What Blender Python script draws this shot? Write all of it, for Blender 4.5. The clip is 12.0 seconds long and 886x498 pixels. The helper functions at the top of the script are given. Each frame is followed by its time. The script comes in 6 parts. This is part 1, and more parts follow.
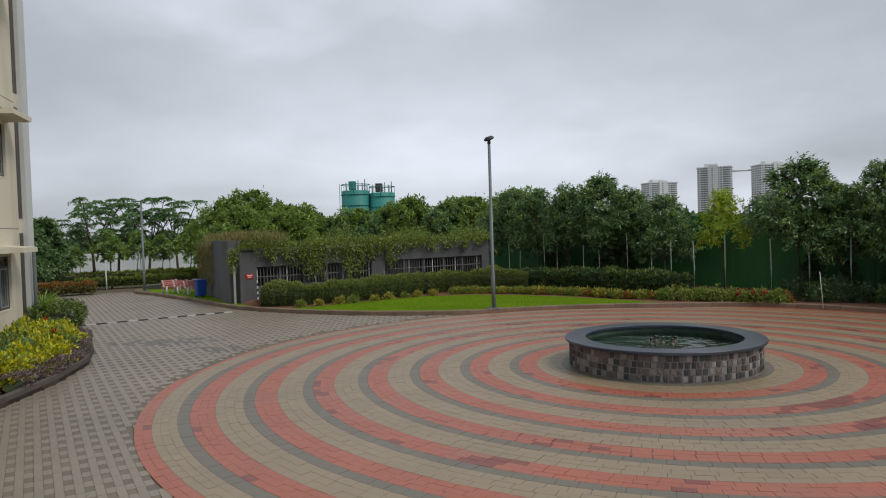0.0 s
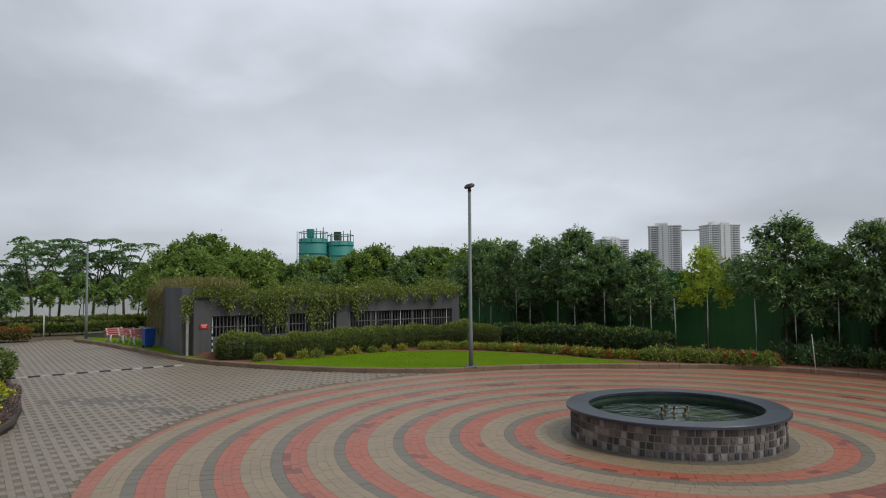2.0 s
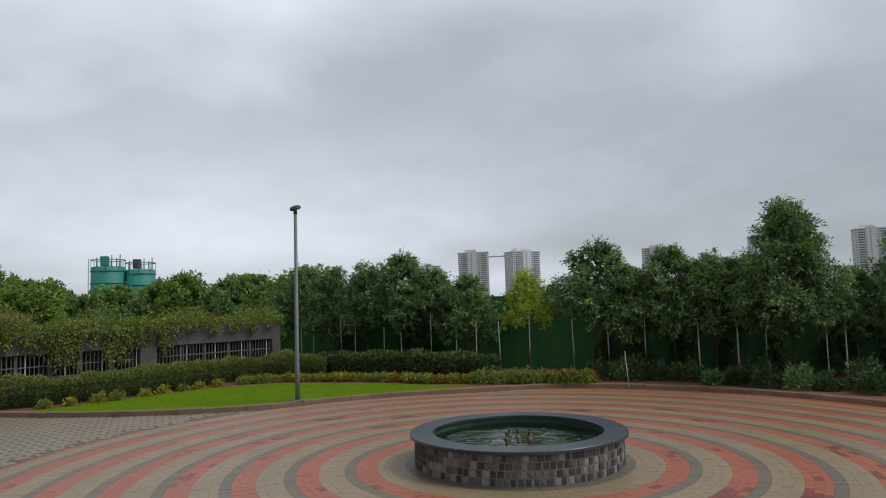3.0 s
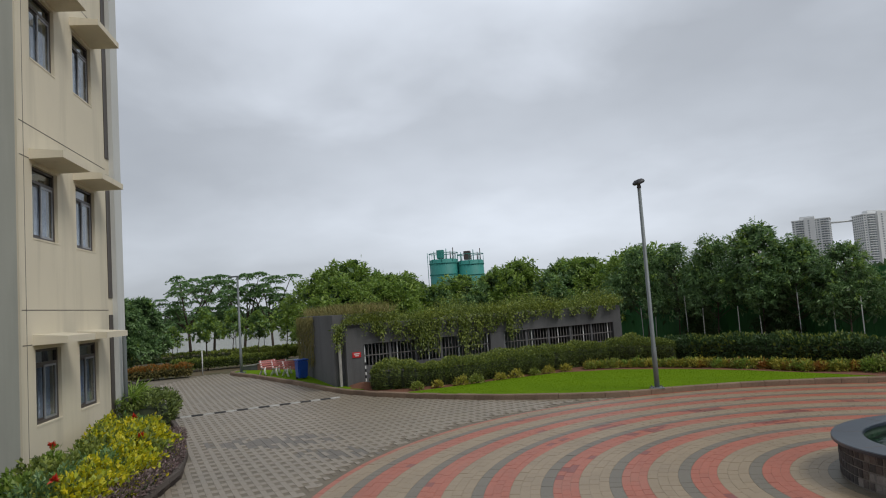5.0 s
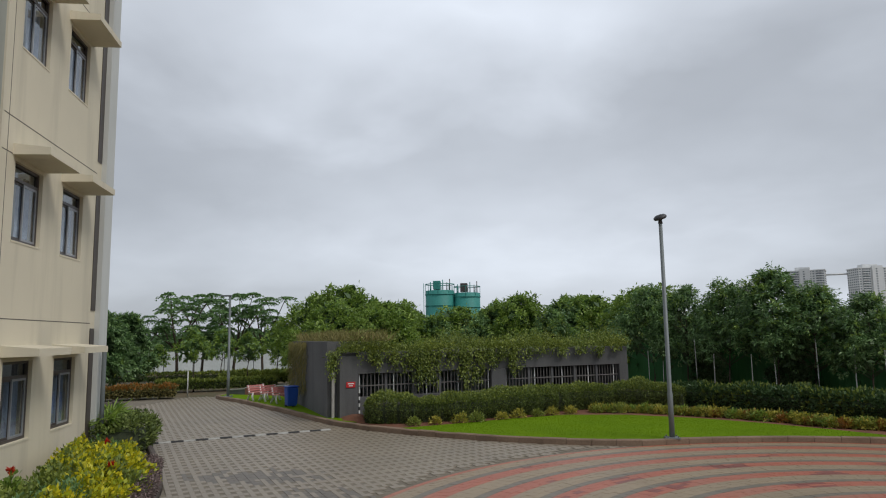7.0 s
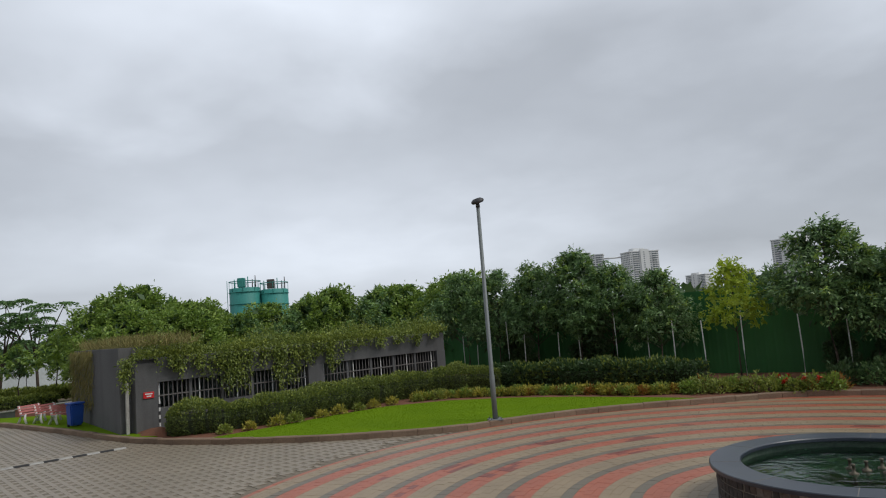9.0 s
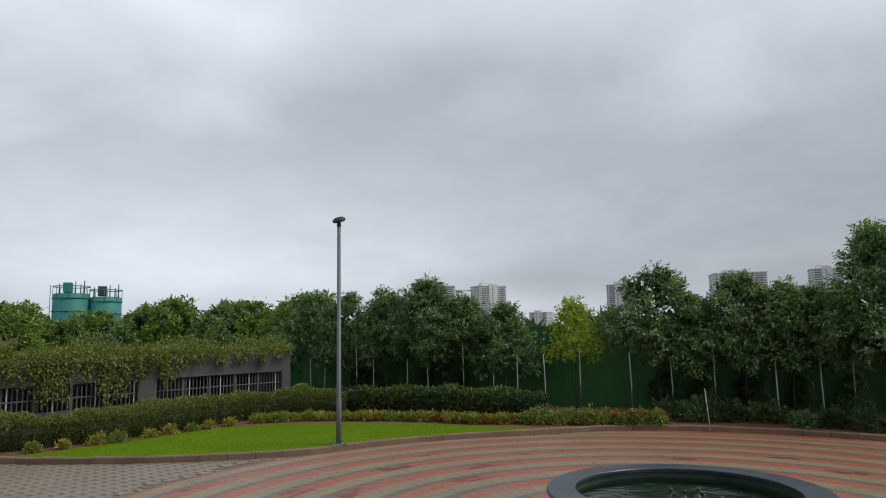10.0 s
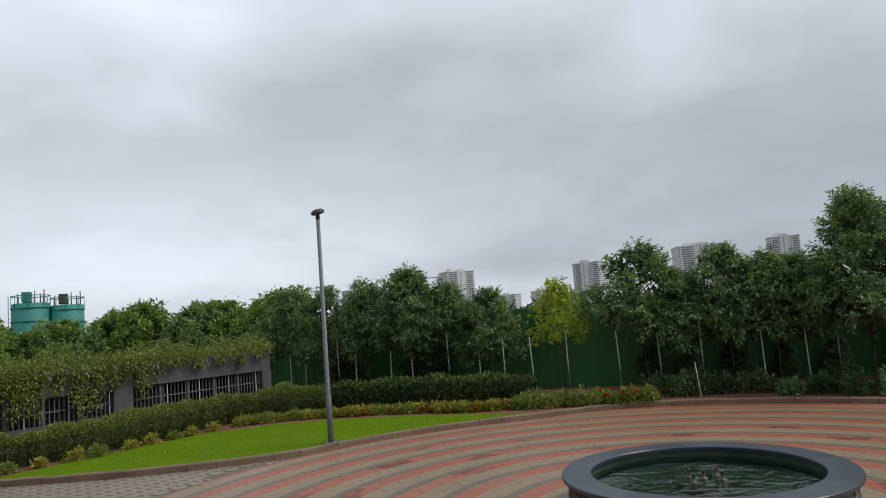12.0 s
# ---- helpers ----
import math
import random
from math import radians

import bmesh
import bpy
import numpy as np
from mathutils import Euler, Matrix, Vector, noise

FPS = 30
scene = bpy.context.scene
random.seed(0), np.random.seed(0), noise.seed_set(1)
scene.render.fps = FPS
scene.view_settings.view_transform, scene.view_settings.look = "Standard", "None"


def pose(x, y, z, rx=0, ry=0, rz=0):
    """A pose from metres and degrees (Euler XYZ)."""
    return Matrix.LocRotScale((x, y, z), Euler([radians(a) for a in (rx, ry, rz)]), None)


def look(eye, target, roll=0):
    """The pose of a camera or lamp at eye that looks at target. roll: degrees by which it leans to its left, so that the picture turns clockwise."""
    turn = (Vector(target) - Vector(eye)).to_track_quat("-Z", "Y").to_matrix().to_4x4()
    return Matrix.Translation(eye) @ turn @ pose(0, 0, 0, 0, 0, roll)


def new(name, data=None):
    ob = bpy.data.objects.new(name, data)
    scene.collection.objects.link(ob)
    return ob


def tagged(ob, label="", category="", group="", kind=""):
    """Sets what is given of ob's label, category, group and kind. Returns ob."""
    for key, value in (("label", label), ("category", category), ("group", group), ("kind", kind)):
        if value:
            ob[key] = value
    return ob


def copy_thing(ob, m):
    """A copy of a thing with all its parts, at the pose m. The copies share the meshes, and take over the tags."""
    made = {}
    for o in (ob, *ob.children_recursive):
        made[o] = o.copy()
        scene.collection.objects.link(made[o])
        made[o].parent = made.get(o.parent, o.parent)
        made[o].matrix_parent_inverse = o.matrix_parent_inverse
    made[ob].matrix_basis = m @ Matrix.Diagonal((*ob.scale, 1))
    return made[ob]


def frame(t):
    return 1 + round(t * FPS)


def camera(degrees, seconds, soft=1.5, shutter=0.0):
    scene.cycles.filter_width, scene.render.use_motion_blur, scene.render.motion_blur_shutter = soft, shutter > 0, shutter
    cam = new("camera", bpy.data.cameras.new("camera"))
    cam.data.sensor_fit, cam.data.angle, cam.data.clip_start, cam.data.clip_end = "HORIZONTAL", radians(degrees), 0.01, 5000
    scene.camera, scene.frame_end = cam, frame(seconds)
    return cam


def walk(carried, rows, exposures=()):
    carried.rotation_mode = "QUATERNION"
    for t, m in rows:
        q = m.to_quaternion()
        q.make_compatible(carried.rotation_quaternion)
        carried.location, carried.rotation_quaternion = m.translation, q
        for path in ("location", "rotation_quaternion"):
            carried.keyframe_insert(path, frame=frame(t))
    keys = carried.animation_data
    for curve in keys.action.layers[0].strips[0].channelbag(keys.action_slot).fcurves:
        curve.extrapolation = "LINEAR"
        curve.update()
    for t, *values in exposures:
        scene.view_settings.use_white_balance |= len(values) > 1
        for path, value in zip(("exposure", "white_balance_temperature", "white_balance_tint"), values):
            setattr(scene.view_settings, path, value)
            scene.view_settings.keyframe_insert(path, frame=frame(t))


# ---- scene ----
cam = camera(65.8, 12.0, soft=1.1)
PATH = [
    (0, (0.566, 0.708, 2.222), (0.532, 2.707, 2.17), -1.8),
    (0.5, (0.393, 0.845, 2.183), (0.356, 2.845, 2.193), -0.9),
    (1, (0.258, 1.315, 2.229), (0.175, 3.313, 2.29), -1.1),
    (1.5, (0.113, 1.606, 2.231), (0.05, 3.601, 2.367), -1.3),
    (2, (0.034, 1.86, 2.24), (0.133, 3.855, 2.335), -0.4),
    (2.5, (-0.118, 2.235, 2.241), (0.288, 4.188, 2.382), -0.8),
    (2.7, (-0.132, 2.369, 2.23), (0.369, 4.299, 2.382), -1.3),
    (3.5, (-0.455, 2.790, 2.233), (0.280, 4.645, 2.405), -1.9),
    (4.3, (-0.790, 3.075, 2.233), (-0.205, 4.978, 2.419), -2.2),
    (4.5, (-0.856, 3.195, 2.237), (-0.498, 5.155, 2.413), -2.4),
    (5, (-0.870, 3.500, 2.258), (-1.130, 5.477, 2.416), -3.9),
    (5.5, (-1.001, 3.685, 2.276), (-1.691, 5.557, 2.416), -3.2),
    (5.7, (-1.028, 3.774, 2.228), (-1.702, 5.647, 2.412), -1.8),
    (6, (-1.104, 3.909, 2.27), (-1.695, 5.803, 2.521), 0.4),
    (6.5, (-1.222, 4.122, 2.254), (-1.697, 6.049, 2.499), 0.5),
    (7, (-1.244, 4.333, 2.259), (-1.487, 6.302, 2.508), -0.9),
    (9, (-1.482, 5.073, 2.219), (-1.168, 7.038, 2.424), -4.4),
    (9.5, (-1.526, 5.194, 2.203), (-1.048, 7.121, 2.446), -2.8),
    (10, (-1.533, 5.198, 2.166), (-0.812, 7.046, 2.425), -1.1),
    (10.5, (-1.609, 5.373, 2.180), (-0.711, 7.146, 2.405), -3.7),
    (11, (-1.709, 5.470, 2.205), (-0.691, 7.174, 2.449), -3.0),
    (11.5, (-1.707, 5.571, 2.225), (-0.800, 7.345, 2.411), -4.5),
    (12, (-1.739, 5.681, 2.230), (-0.926, 7.496, 2.447), -4.5),
]
EXPOSURE = [(0, 0.0), (1, 0.03), (2.5, -0.06), (4.5, -0.05), (5.5, -0.09), (6, -0.09), (7, -0.06), (9, -0.02), (10.5, -0.05), (11.5, 0.0), (12, 0.06)]
walk(cam, [(t, look(eye, target, roll)) for t, eye, target, roll in PATH], EXPOSURE)

# ---- world, sun ----
SUN_EL, SUN_AZ = 50.0, 119.0
world = bpy.data.worlds.new("overcast_sky")
scene.world = world
world.use_nodes = True
wn, wl = world.node_tree.nodes, world.node_tree.links
wn.clear()


def wnode(kind, op=""):
    nd = wn.new(kind)
    if op:
        nd.operation = op
    return nd


sky = wnode("ShaderNodeTexSky")
sky.sky_type, sky.sun_disc = "NISHITA", False
sky.sun_elevation, sky.sun_rotation = radians(SUN_EL), radians(SUN_AZ)
coord = wnode("ShaderNodeTexCoord")
sep = wnode("ShaderNodeSeparateXYZ")
wl.new(coord.outputs["Generated"], sep.inputs[0])
lift = wnode("ShaderNodeMath", "ADD")
wl.new(sep.outputs["Z"], lift.inputs[0])
lift.inputs[1].default_value = 0.30
floorz = wnode("ShaderNodeMath", "MAXIMUM")
wl.new(lift.outputs[0], floorz.inputs[0])
floorz.inputs[1].default_value = 0.05
dx, dy = wnode("ShaderNodeMath", "DIVIDE"), wnode("ShaderNodeMath", "DIVIDE")
wl.new(sep.outputs["X"], dx.inputs[0]), wl.new(sep.outputs["Y"], dy.inputs[0])
wl.new(floorz.outputs[0], dx.inputs[1]), wl.new(floorz.outputs[0], dy.inputs[1])
comb = wnode("ShaderNodeCombineXYZ")
wl.new(dx.outputs[0], comb.inputs[0]), wl.new(dy.outputs[0], comb.inputs[1])
comb.inputs[2].default_value = 3.7
big = wnode("ShaderNodeTexNoise")
big.inputs["Scale"].default_value, big.inputs["Detail"].default_value, big.inputs["Roughness"].default_value = 1.5, 5.0, 0.5
big.inputs["Distortion"].default_value = 0.25
wl.new(comb.outputs[0], big.inputs["Vector"])
# cloud layers by height, broken up by noise
shift = wnode("ShaderNodeMath", "MULTIPLY_ADD")
wl.new(big.outputs["Fac"], shift.inputs[0])
shift.inputs[1].default_value, shift.inputs[2].default_value = 0.55, -0.275
height = wnode("ShaderNodeMath", "MULTIPLY")
wl.new(shift.outputs[0], height.inputs[0])
near0 = wnode("ShaderNodeMapRange")
near0.inputs["From Min"].default_value, near0.inputs["From Max"].default_value = 0.0, 0.35
near0.inputs["To Min"].default_value, near0.inputs["To Max"].default_value = 0.25, 1.0
wl.new(sep.outputs["Z"], near0.inputs["Value"])
wl.new(near0.outputs[0], height.inputs[1])
layer = wnode("ShaderNodeMath", "ADD")
wl.new(height.outputs[0], layer.inputs[0]), wl.new(sep.outputs["Z"], layer.inputs[1])
ramp = wnode("ShaderNodeValToRGB")
STOPS = [(0.0, 0.66), (0.06, 0.76), (0.12, 0.80), (0.19, 0.70), (0.26, 0.68), (0.36, 0.86), (0.48, 1.0), (0.60, 0.88), (0.75, 0.60), (1.0, 0.56)]
while len(ramp.color_ramp.elements) < len(STOPS):
    ramp.color_ramp.elements.new(0.5)
for el, (pos, v) in zip(ramp.color_ramp.elements, STOPS):
    el.position, el.color = pos, (v * 0.925, v * 0.993, v * 1.10, 1)
wl.new(layer.outputs[0], ramp.inputs[0])
veil = wnode("ShaderNodeTexNoise")
veil.inputs["Scale"].default_value, veil.inputs["Detail"].default_value = 0.75, 5.0
wl.new(comb.outputs[0], veil.inputs["Vector"])
veil_r = wnode("ShaderNodeMapRange")
veil_r.inputs["From Min"].default_value, veil_r.inputs["From Max"].default_value = 0.35, 0.65
veil_r.inputs["To Min"].default_value, veil_r.inputs["To Max"].default_value = 0.76, 1.12
wl.new(veil.outputs["Fac"], veil_r.inputs["Value"])
thick = wnode("ShaderNodeMapRange")
thick.inputs["From Min"].default_value, thick.inputs["From Max"].default_value = 0.30, 0.85
thick.inputs["To Min"].default_value, thick.inputs["To Max"].default_value = 1.0, 0.70
wl.new(sep.outputs["X"], thick.inputs["Value"])
both = wnode("ShaderNodeMath", "MULTIPLY")
west = wnode("ShaderNodeMapRange")
west.inputs["From Min"].default_value, west.inputs["From Max"].default_value = -0.5, -0.08
west.inputs["To Min"].default_value, west.inputs["To Max"].default_value = 0.80, 1.0
wl.new(sep.outputs["X"], west.inputs["Value"])
sides = wnode("ShaderNodeMath", "MULTIPLY")
wl.new(thick.outputs[0], sides.inputs[0]), wl.new(west.outputs[0], sides.inputs[1])
wl.new(veil_r.outputs[0], both.inputs[0]), wl.new(sides.outputs[0], both.inputs[1])
hor = wnode("ShaderNodeVectorMath", "SCALE")
wl.new(ramp.outputs[0], hor.inputs[0]), wl.new(both.outputs[0], hor.inputs["Scale"])
bg_cloud, bg_sky, add = wnode("ShaderNodeBackground"), wnode("ShaderNodeBackground"), wnode("ShaderNodeMixShader")
bg_cloud.inputs["Strength"].default_value = 1.0
bg_sky.inputs["Strength"].default_value = 0.1
add.inputs[0].default_value = 0.06
wl.new(hor.outputs[0], bg_cloud.inputs["Color"]), wl.new(sky.outputs[0], bg_sky.inputs["Color"])
wl.new(bg_cloud.outputs[0], add.inputs[1]), wl.new(bg_sky.outputs[0], add.inputs[2])
out = wnode("ShaderNodeOutputWorld")
wl.new(add.outputs[0], out.inputs["Surface"])

sun = new("sun", bpy.data.lights.new("sun", "SUN"))
sun.data.energy, sun.data.angle, sun.data.color = 1.5, radians(18), (1.0, 0.965, 0.90)
sun.matrix_world = pose(0, 0, 30, 90 - SUN_EL, 0, 180 - SUN_AZ)


# ---- materials ----
def mat(name, a, b=None, rough=0.8, scale=3.0, fine=60.0, bump=0.2, metal=0.0, island=0.0, obrand=0.0, leaf=0.0, spec=0.5, bump_dist=0.01, stain=0.0, stain_col=(0.05, 0.045, 0.04), streak=0.0):
    """Principled surface: two colours mixed by coarse and fine noise, per-piece variation, bump, stains."""
    m = bpy.data.materials.new(name)
    m.use_nodes = True
    t = m.node_tree
    nd, ln = t.nodes, t.links
    p = nd["Principled BSDF"]
    b = b or tuple(c * 0.75 for c in a)
    tc = nd.new("ShaderNodeTexCoord")
    n1, n2 = nd.new("ShaderNodeTexNoise"), nd.new("ShaderNodeTexNoise")
    n1.inputs["Scale"].default_value, n1.inputs["Detail"].default_value = scale, 5
    n2.inputs["Scale"].default_value, n2.inputs["Detail"].default_value = fine, 4
    geo = nd.new("ShaderNodeNewGeometry")
    for n in (n1, n2):
        ln.new(geo.outputs["Position"], n.inputs["Vector"])
    blend = nd.new("ShaderNodeMath")
    blend.operation = "MULTIPLY_ADD"
    ln.new(n2.outputs["Fac"], blend.inputs[0])
    blend.inputs[1].default_value = 0.5
    half = nd.new("ShaderNodeMath")
    half.operation = "MULTIPLY"
    ln.new(n1.outputs["Fac"], half.inputs[0])
    half.inputs[1].default_value = 0.5
    ln.new(half.outputs[0], blend.inputs[2])
    fac = blend.outputs[0]
    spread = nd.new("ShaderNodeMapRange")
    spread.inputs["From Min"].default_value, spread.inputs["From Max"].default_value = 0.35, 0.65
    ln.new(fac, spread.inputs["Value"])
    fac = spread.outputs[0]
    if island:
        r = nd.new("ShaderNodeMath")
        r.operation = "MULTIPLY_ADD"
        ln.new(geo.outputs["Random Per Island"], r.inputs[0])
        r.inputs[1].default_value = island
        sc = nd.new("ShaderNodeMath")
        sc.operation = "MULTIPLY"
        ln.new(fac, sc.inputs[0])
        sc.inputs[1].default_value = 1 - island
        ln.new(sc.outputs[0], r.inputs[2])
        fac = r.outputs[0]
    if obrand:
        oi = nd.new("ShaderNodeObjectInfo")
        r = nd.new("ShaderNodeMath")
        r.operation = "MULTIPLY_ADD"
        ln.new(oi.outputs["Random"], r.inputs[0])
        r.inputs[1].default_value = obrand
        sc = nd.new("ShaderNodeMath")
        sc.operation = "MULTIPLY"
        ln.new(fac, sc.inputs[0])
        sc.inputs[1].default_value = 1 - obrand
        ln.new(sc.outputs[0], r.inputs[2])
        fac = r.outputs[0]
    mix = nd.new("ShaderNodeMix")
    mix.data_type = "RGBA"
    mix.inputs["A"].default_value, mix.inputs["B"].default_value = (*a, 1), (*b, 1)
    ln.new(fac, mix.inputs["Factor"])
    col = mix.outputs["Result"]
    if stain:
        n3 = nd.new("ShaderNodeTexNoise")
        n3.inputs["Scale"].default_value, n3.inputs["Detail"].default_value = scale * 0.35, 8
        ln.new(geo.outputs["Position"], n3.inputs["Vector"])
        mr = nd.new("ShaderNodeMapRange")
        mr.inputs["From Min"].default_value, mr.inputs["From Max"].default_value = 0.52, 0.72
        mr.inputs["To Max"].default_value = stain
        ln.new(n3.outputs["Fac"], mr.inputs["Value"])
        mx = nd.new("ShaderNodeMix")
        mx.data_type = "RGBA"
        mx.inputs["B"].default_value = (*stain_col, 1)
        ln.new(mr.outputs[0], mx.inputs["Factor"]), ln.new(col, mx.inputs["A"])
        col = mx.outputs["Result"]
    if streak:
        mp = nd.new("ShaderNodeMapping")
        mp.inputs["Scale"].default_value = (2.2, 2.2, 0.22)
        ln.new(geo.outputs["Position"], mp.inputs["Vector"])
        n4 = nd.new("ShaderNodeTexNoise")
        n4.inputs["Scale"].default_value, n4.inputs["Detail"].default_value, n4.inputs["Roughness"].default_value = 1.0, 6, 0.6
        ln.new(mp.outputs[0], n4.inputs["Vector"])
        m4 = nd.new("ShaderNodeMapRange")
        m4.inputs["From Min"].default_value, m4.inputs["From Max"].default_value = 0.50, 0.75
        m4.inputs["To Max"].default_value = streak
        ln.new(n4.outputs["Fac"], m4.inputs["Value"])
        mx4 = nd.new("ShaderNodeMix")
        mx4.data_type = "RGBA"
        mx4.inputs["B"].default_value = (*stain_col, 1)
        ln.new(m4.outputs[0], mx4.inputs["Factor"]), ln.new(col, mx4.inputs["A"])
        col = mx4.outputs["Result"]
    ln.new(col, p.inputs["Base Color"])
    p.inputs["Roughness"].default_value, p.inputs["Metallic"].default_value = rough, metal
    p.inputs["Specular IOR Level"].default_value = spec
    if bump:
        bp = nd.new("ShaderNodeBump")
        bp.inputs["Strength"].default_value, bp.inputs["Distance"].default_value = bump, bump_dist
        ln.new(n2.outputs["Fac"], bp.inputs["Height"])
        ln.new(bp.outputs[0], p.inputs["Normal"])
    if leaf:
        tr = nd.new("ShaderNodeBsdfTranslucent")
        ln.new(col, tr.inputs["Color"])
        ms = nd.new("ShaderNodeMixShader")
        ms.inputs[0].default_value = leaf
        ln.new(p.outputs[0], ms.inputs[1]), ln.new(tr.outputs[0], ms.inputs[2])
        ln.new(ms.outputs[0], nd["Material Output"].inputs["Surface"])
    return m


M_EARTH = mat("earth", (0.16, 0.10, 0.06), (0.07, 0.08, 0.035), 0.95, 0.4, 9, 0.4, bump_dist=0.04)
M_SOIL = mat("red_soil", (0.22, 0.085, 0.045), (0.13, 0.06, 0.035), 0.95, 2, 40, 0.6, bump_dist=0.03)
M_DARKSOIL = mat("dark_bed_soil", (0.075, 0.052, 0.038), (0.04, 0.03, 0.023), 0.95, 2, 40, 0.6, bump_dist=0.03)
M_EDGING = mat("dark_edging_stone", (0.12, 0.095, 0.08), (0.065, 0.055, 0.048), 0.9, 1.7, 35, 0.4, obrand=0.3, stain=0.4, stain_col=(0.05, 0.042, 0.036))
M_PAVE_WET = mat("worn_dark_paver", (0.165, 0.142, 0.114), (0.11, 0.096, 0.078), 0.5, 0.9, 70, 0.3, island=0.6)
M_JOINT = mat("joint_sand", (0.215, 0.185, 0.14), (0.15, 0.13, 0.10), 0.95, 1.5, 90, 0.3)
M_PAVE = mat("beige_paver", (0.30, 0.248, 0.185), (0.222, 0.186, 0.139), 0.43, 0.8, 70, 0.25, island=0.25, stain=0.35, stain_col=(0.13, 0.117, 0.092))
M_PAVE_DK = mat("grey_paver_cell", (0.222, 0.19, 0.142), (0.16, 0.137, 0.103), 0.75, 0.8, 70, 0.3, island=0.6, stain=0.4, stain_col=(0.085, 0.077, 0.062))
M_RING_RED = mat("red_paver", (0.45, 0.125, 0.066), (0.33, 0.097, 0.055), 0.43, 1.1, 60, 0.25, island=0.3, stain=0.6, stain_col=(0.33, 0.18, 0.12))
M_RING_BEIGE = mat("ring_beige_paver", (0.335, 0.252, 0.155), (0.26, 0.196, 0.12), 0.43, 1.1, 60, 0.25, island=0.3, stain=0.35, stain_col=(0.19, 0.155, 0.105))
M_RING_GREY = mat("ring_grey_paver", (0.182, 0.157, 0.113), (0.138, 0.119, 0.086), 0.43, 1.1, 60, 0.25, island=0.3, stain=0.3, stain_col=(0.11, 0.10, 0.08))
M_RED_WET = mat("damp_red_paver", (0.26, 0.06, 0.04), (0.17, 0.045, 0.03), 0.4, 1.1, 60, 0.25, island=0.5)
M_KERB = mat("kerb_concrete", (0.29, 0.205, 0.14), (0.15, 0.10, 0.068), 0.9, 1.7, 35, 0.4, obrand=0.3, stain=0.4, stain_col=(0.09, 0.065, 0.05))
M_GRASS = mat("lawn_grass", (0.15, 0.25, 0.007), (0.12, 0.205, 0.006), 0.9, 0.8, 8, 0.0, island=0.25, leaf=0.2, spec=0.1)
M_LAWN = mat("lawn_turf", (0.14, 0.235, 0.007), (0.105, 0.19, 0.006), 0.95, 0.8, 30, 0.4, spec=0.05, bump_dist=0.02)
M_CREAM = mat("cream_paint", (0.70, 0.635, 0.49), (0.635, 0.575, 0.445), 0.75, 0.7, 120, 0.1, stain=0.25, stain_col=(0.40, 0.36, 0.275), streak=0.45)
# greyer and darker than the cream of the window wall
M_PALE = mat("pale_grey_wall", (0.455, 0.465, 0.41), (0.415, 0.425, 0.375), 0.75, 0.7, 120, 0.1, stain=0.25, stain_col=(0.27, 0.27, 0.235), streak=0.45)
M_GREYPAINT = mat("grey_paint", (0.118, 0.136, 0.137), (0.102, 0.118, 0.119), 0.75, 0.8, 120, 0.1, stain=0.25, stain_col=(0.075, 0.085, 0.083), streak=0.4)
M_BANDGREY = mat("dark_grey_paint", (0.098, 0.103, 0.104), (0.084, 0.088, 0.089), 0.75, 0.8, 120, 0.1, stain=0.2, stain_col=(0.065, 0.068, 0.068))
# grooves are surface strips, their shade put into this colour
M_GROOVE = mat("groove_shadow_gap", (0.16, 0.14, 0.12), (0.11, 0.10, 0.09), 0.9, 2, 60, 0.1)
M_FRAME = mat("brown_window_frame", (0.075, 0.06, 0.052), (0.05, 0.042, 0.038), 0.45, 3, 80, 0.05)
M_ALU = mat("grey_aluminium_frame", (0.33, 0.34, 0.36), (0.27, 0.28, 0.30), 0.4, 3, 80, 0.05, metal=0.3)
M_CURTAIN = mat("curtain_cloth", (0.34, 0.38, 0.45), (0.22, 0.25, 0.31), 0.9, 5, 40, 0.3)
# dark colour standing for the unlit space behind openings
M_DARKROOM = mat("room_shade", (0.11, 0.105, 0.095), (0.07, 0.067, 0.063), 0.9, 2, 30, 0.0)
M_DOORPANEL = mat("grey_door_panel", (0.36, 0.40, 0.41), (0.28, 0.31, 0.32), 0.6, 2, 60, 0.05)
M_RAIL = mat("grey_rail_paint", (0.16, 0.16, 0.155), (0.11, 0.11, 0.108), 0.5, 4, 90, 0.1, metal=0.2)
M_POLE = mat("galvanised_pole", (0.20, 0.225, 0.228), (0.145, 0.163, 0.165), 0.55, 2.5, 70, 0.08, metal=0.2, stain=0.3, stain_col=(0.085, 0.09, 0.09))
M_POLE_D = mat("weathered_blue_grey_paint", (0.115, 0.14, 0.147), (0.085, 0.104, 0.11), 0.5, 2.5, 70, 0.08, stain=0.3, stain_col=(0.07, 0.082, 0.085))
M_LAMPHEAD = mat("dark_lamp_head", (0.055, 0.055, 0.058), (0.035, 0.035, 0.037), 0.5, 5, 80, 0.1)
M_CONC = mat("grey_cement_wall", (0.135, 0.135, 0.137), (0.09, 0.09, 0.092), 0.85, 0.9, 45, 0.3, stain=0.5, stain_col=(0.055, 0.053, 0.052), streak=0.6)
M_GRILLE = mat("dark_iron_grille", (0.19, 0.18, 0.17), (0.12, 0.113, 0.108), 0.6, 5, 60, 0.1, metal=0.2)
M_WHITE = mat("white_paint", (0.74, 0.74, 0.72), (0.62, 0.62, 0.60), 0.7, 3, 60, 0.1)
M_RED = mat("red_sign_paint", (0.62, 0.02, 0.022), (0.50, 0.016, 0.02), 0.4, 3, 60, 0.02)
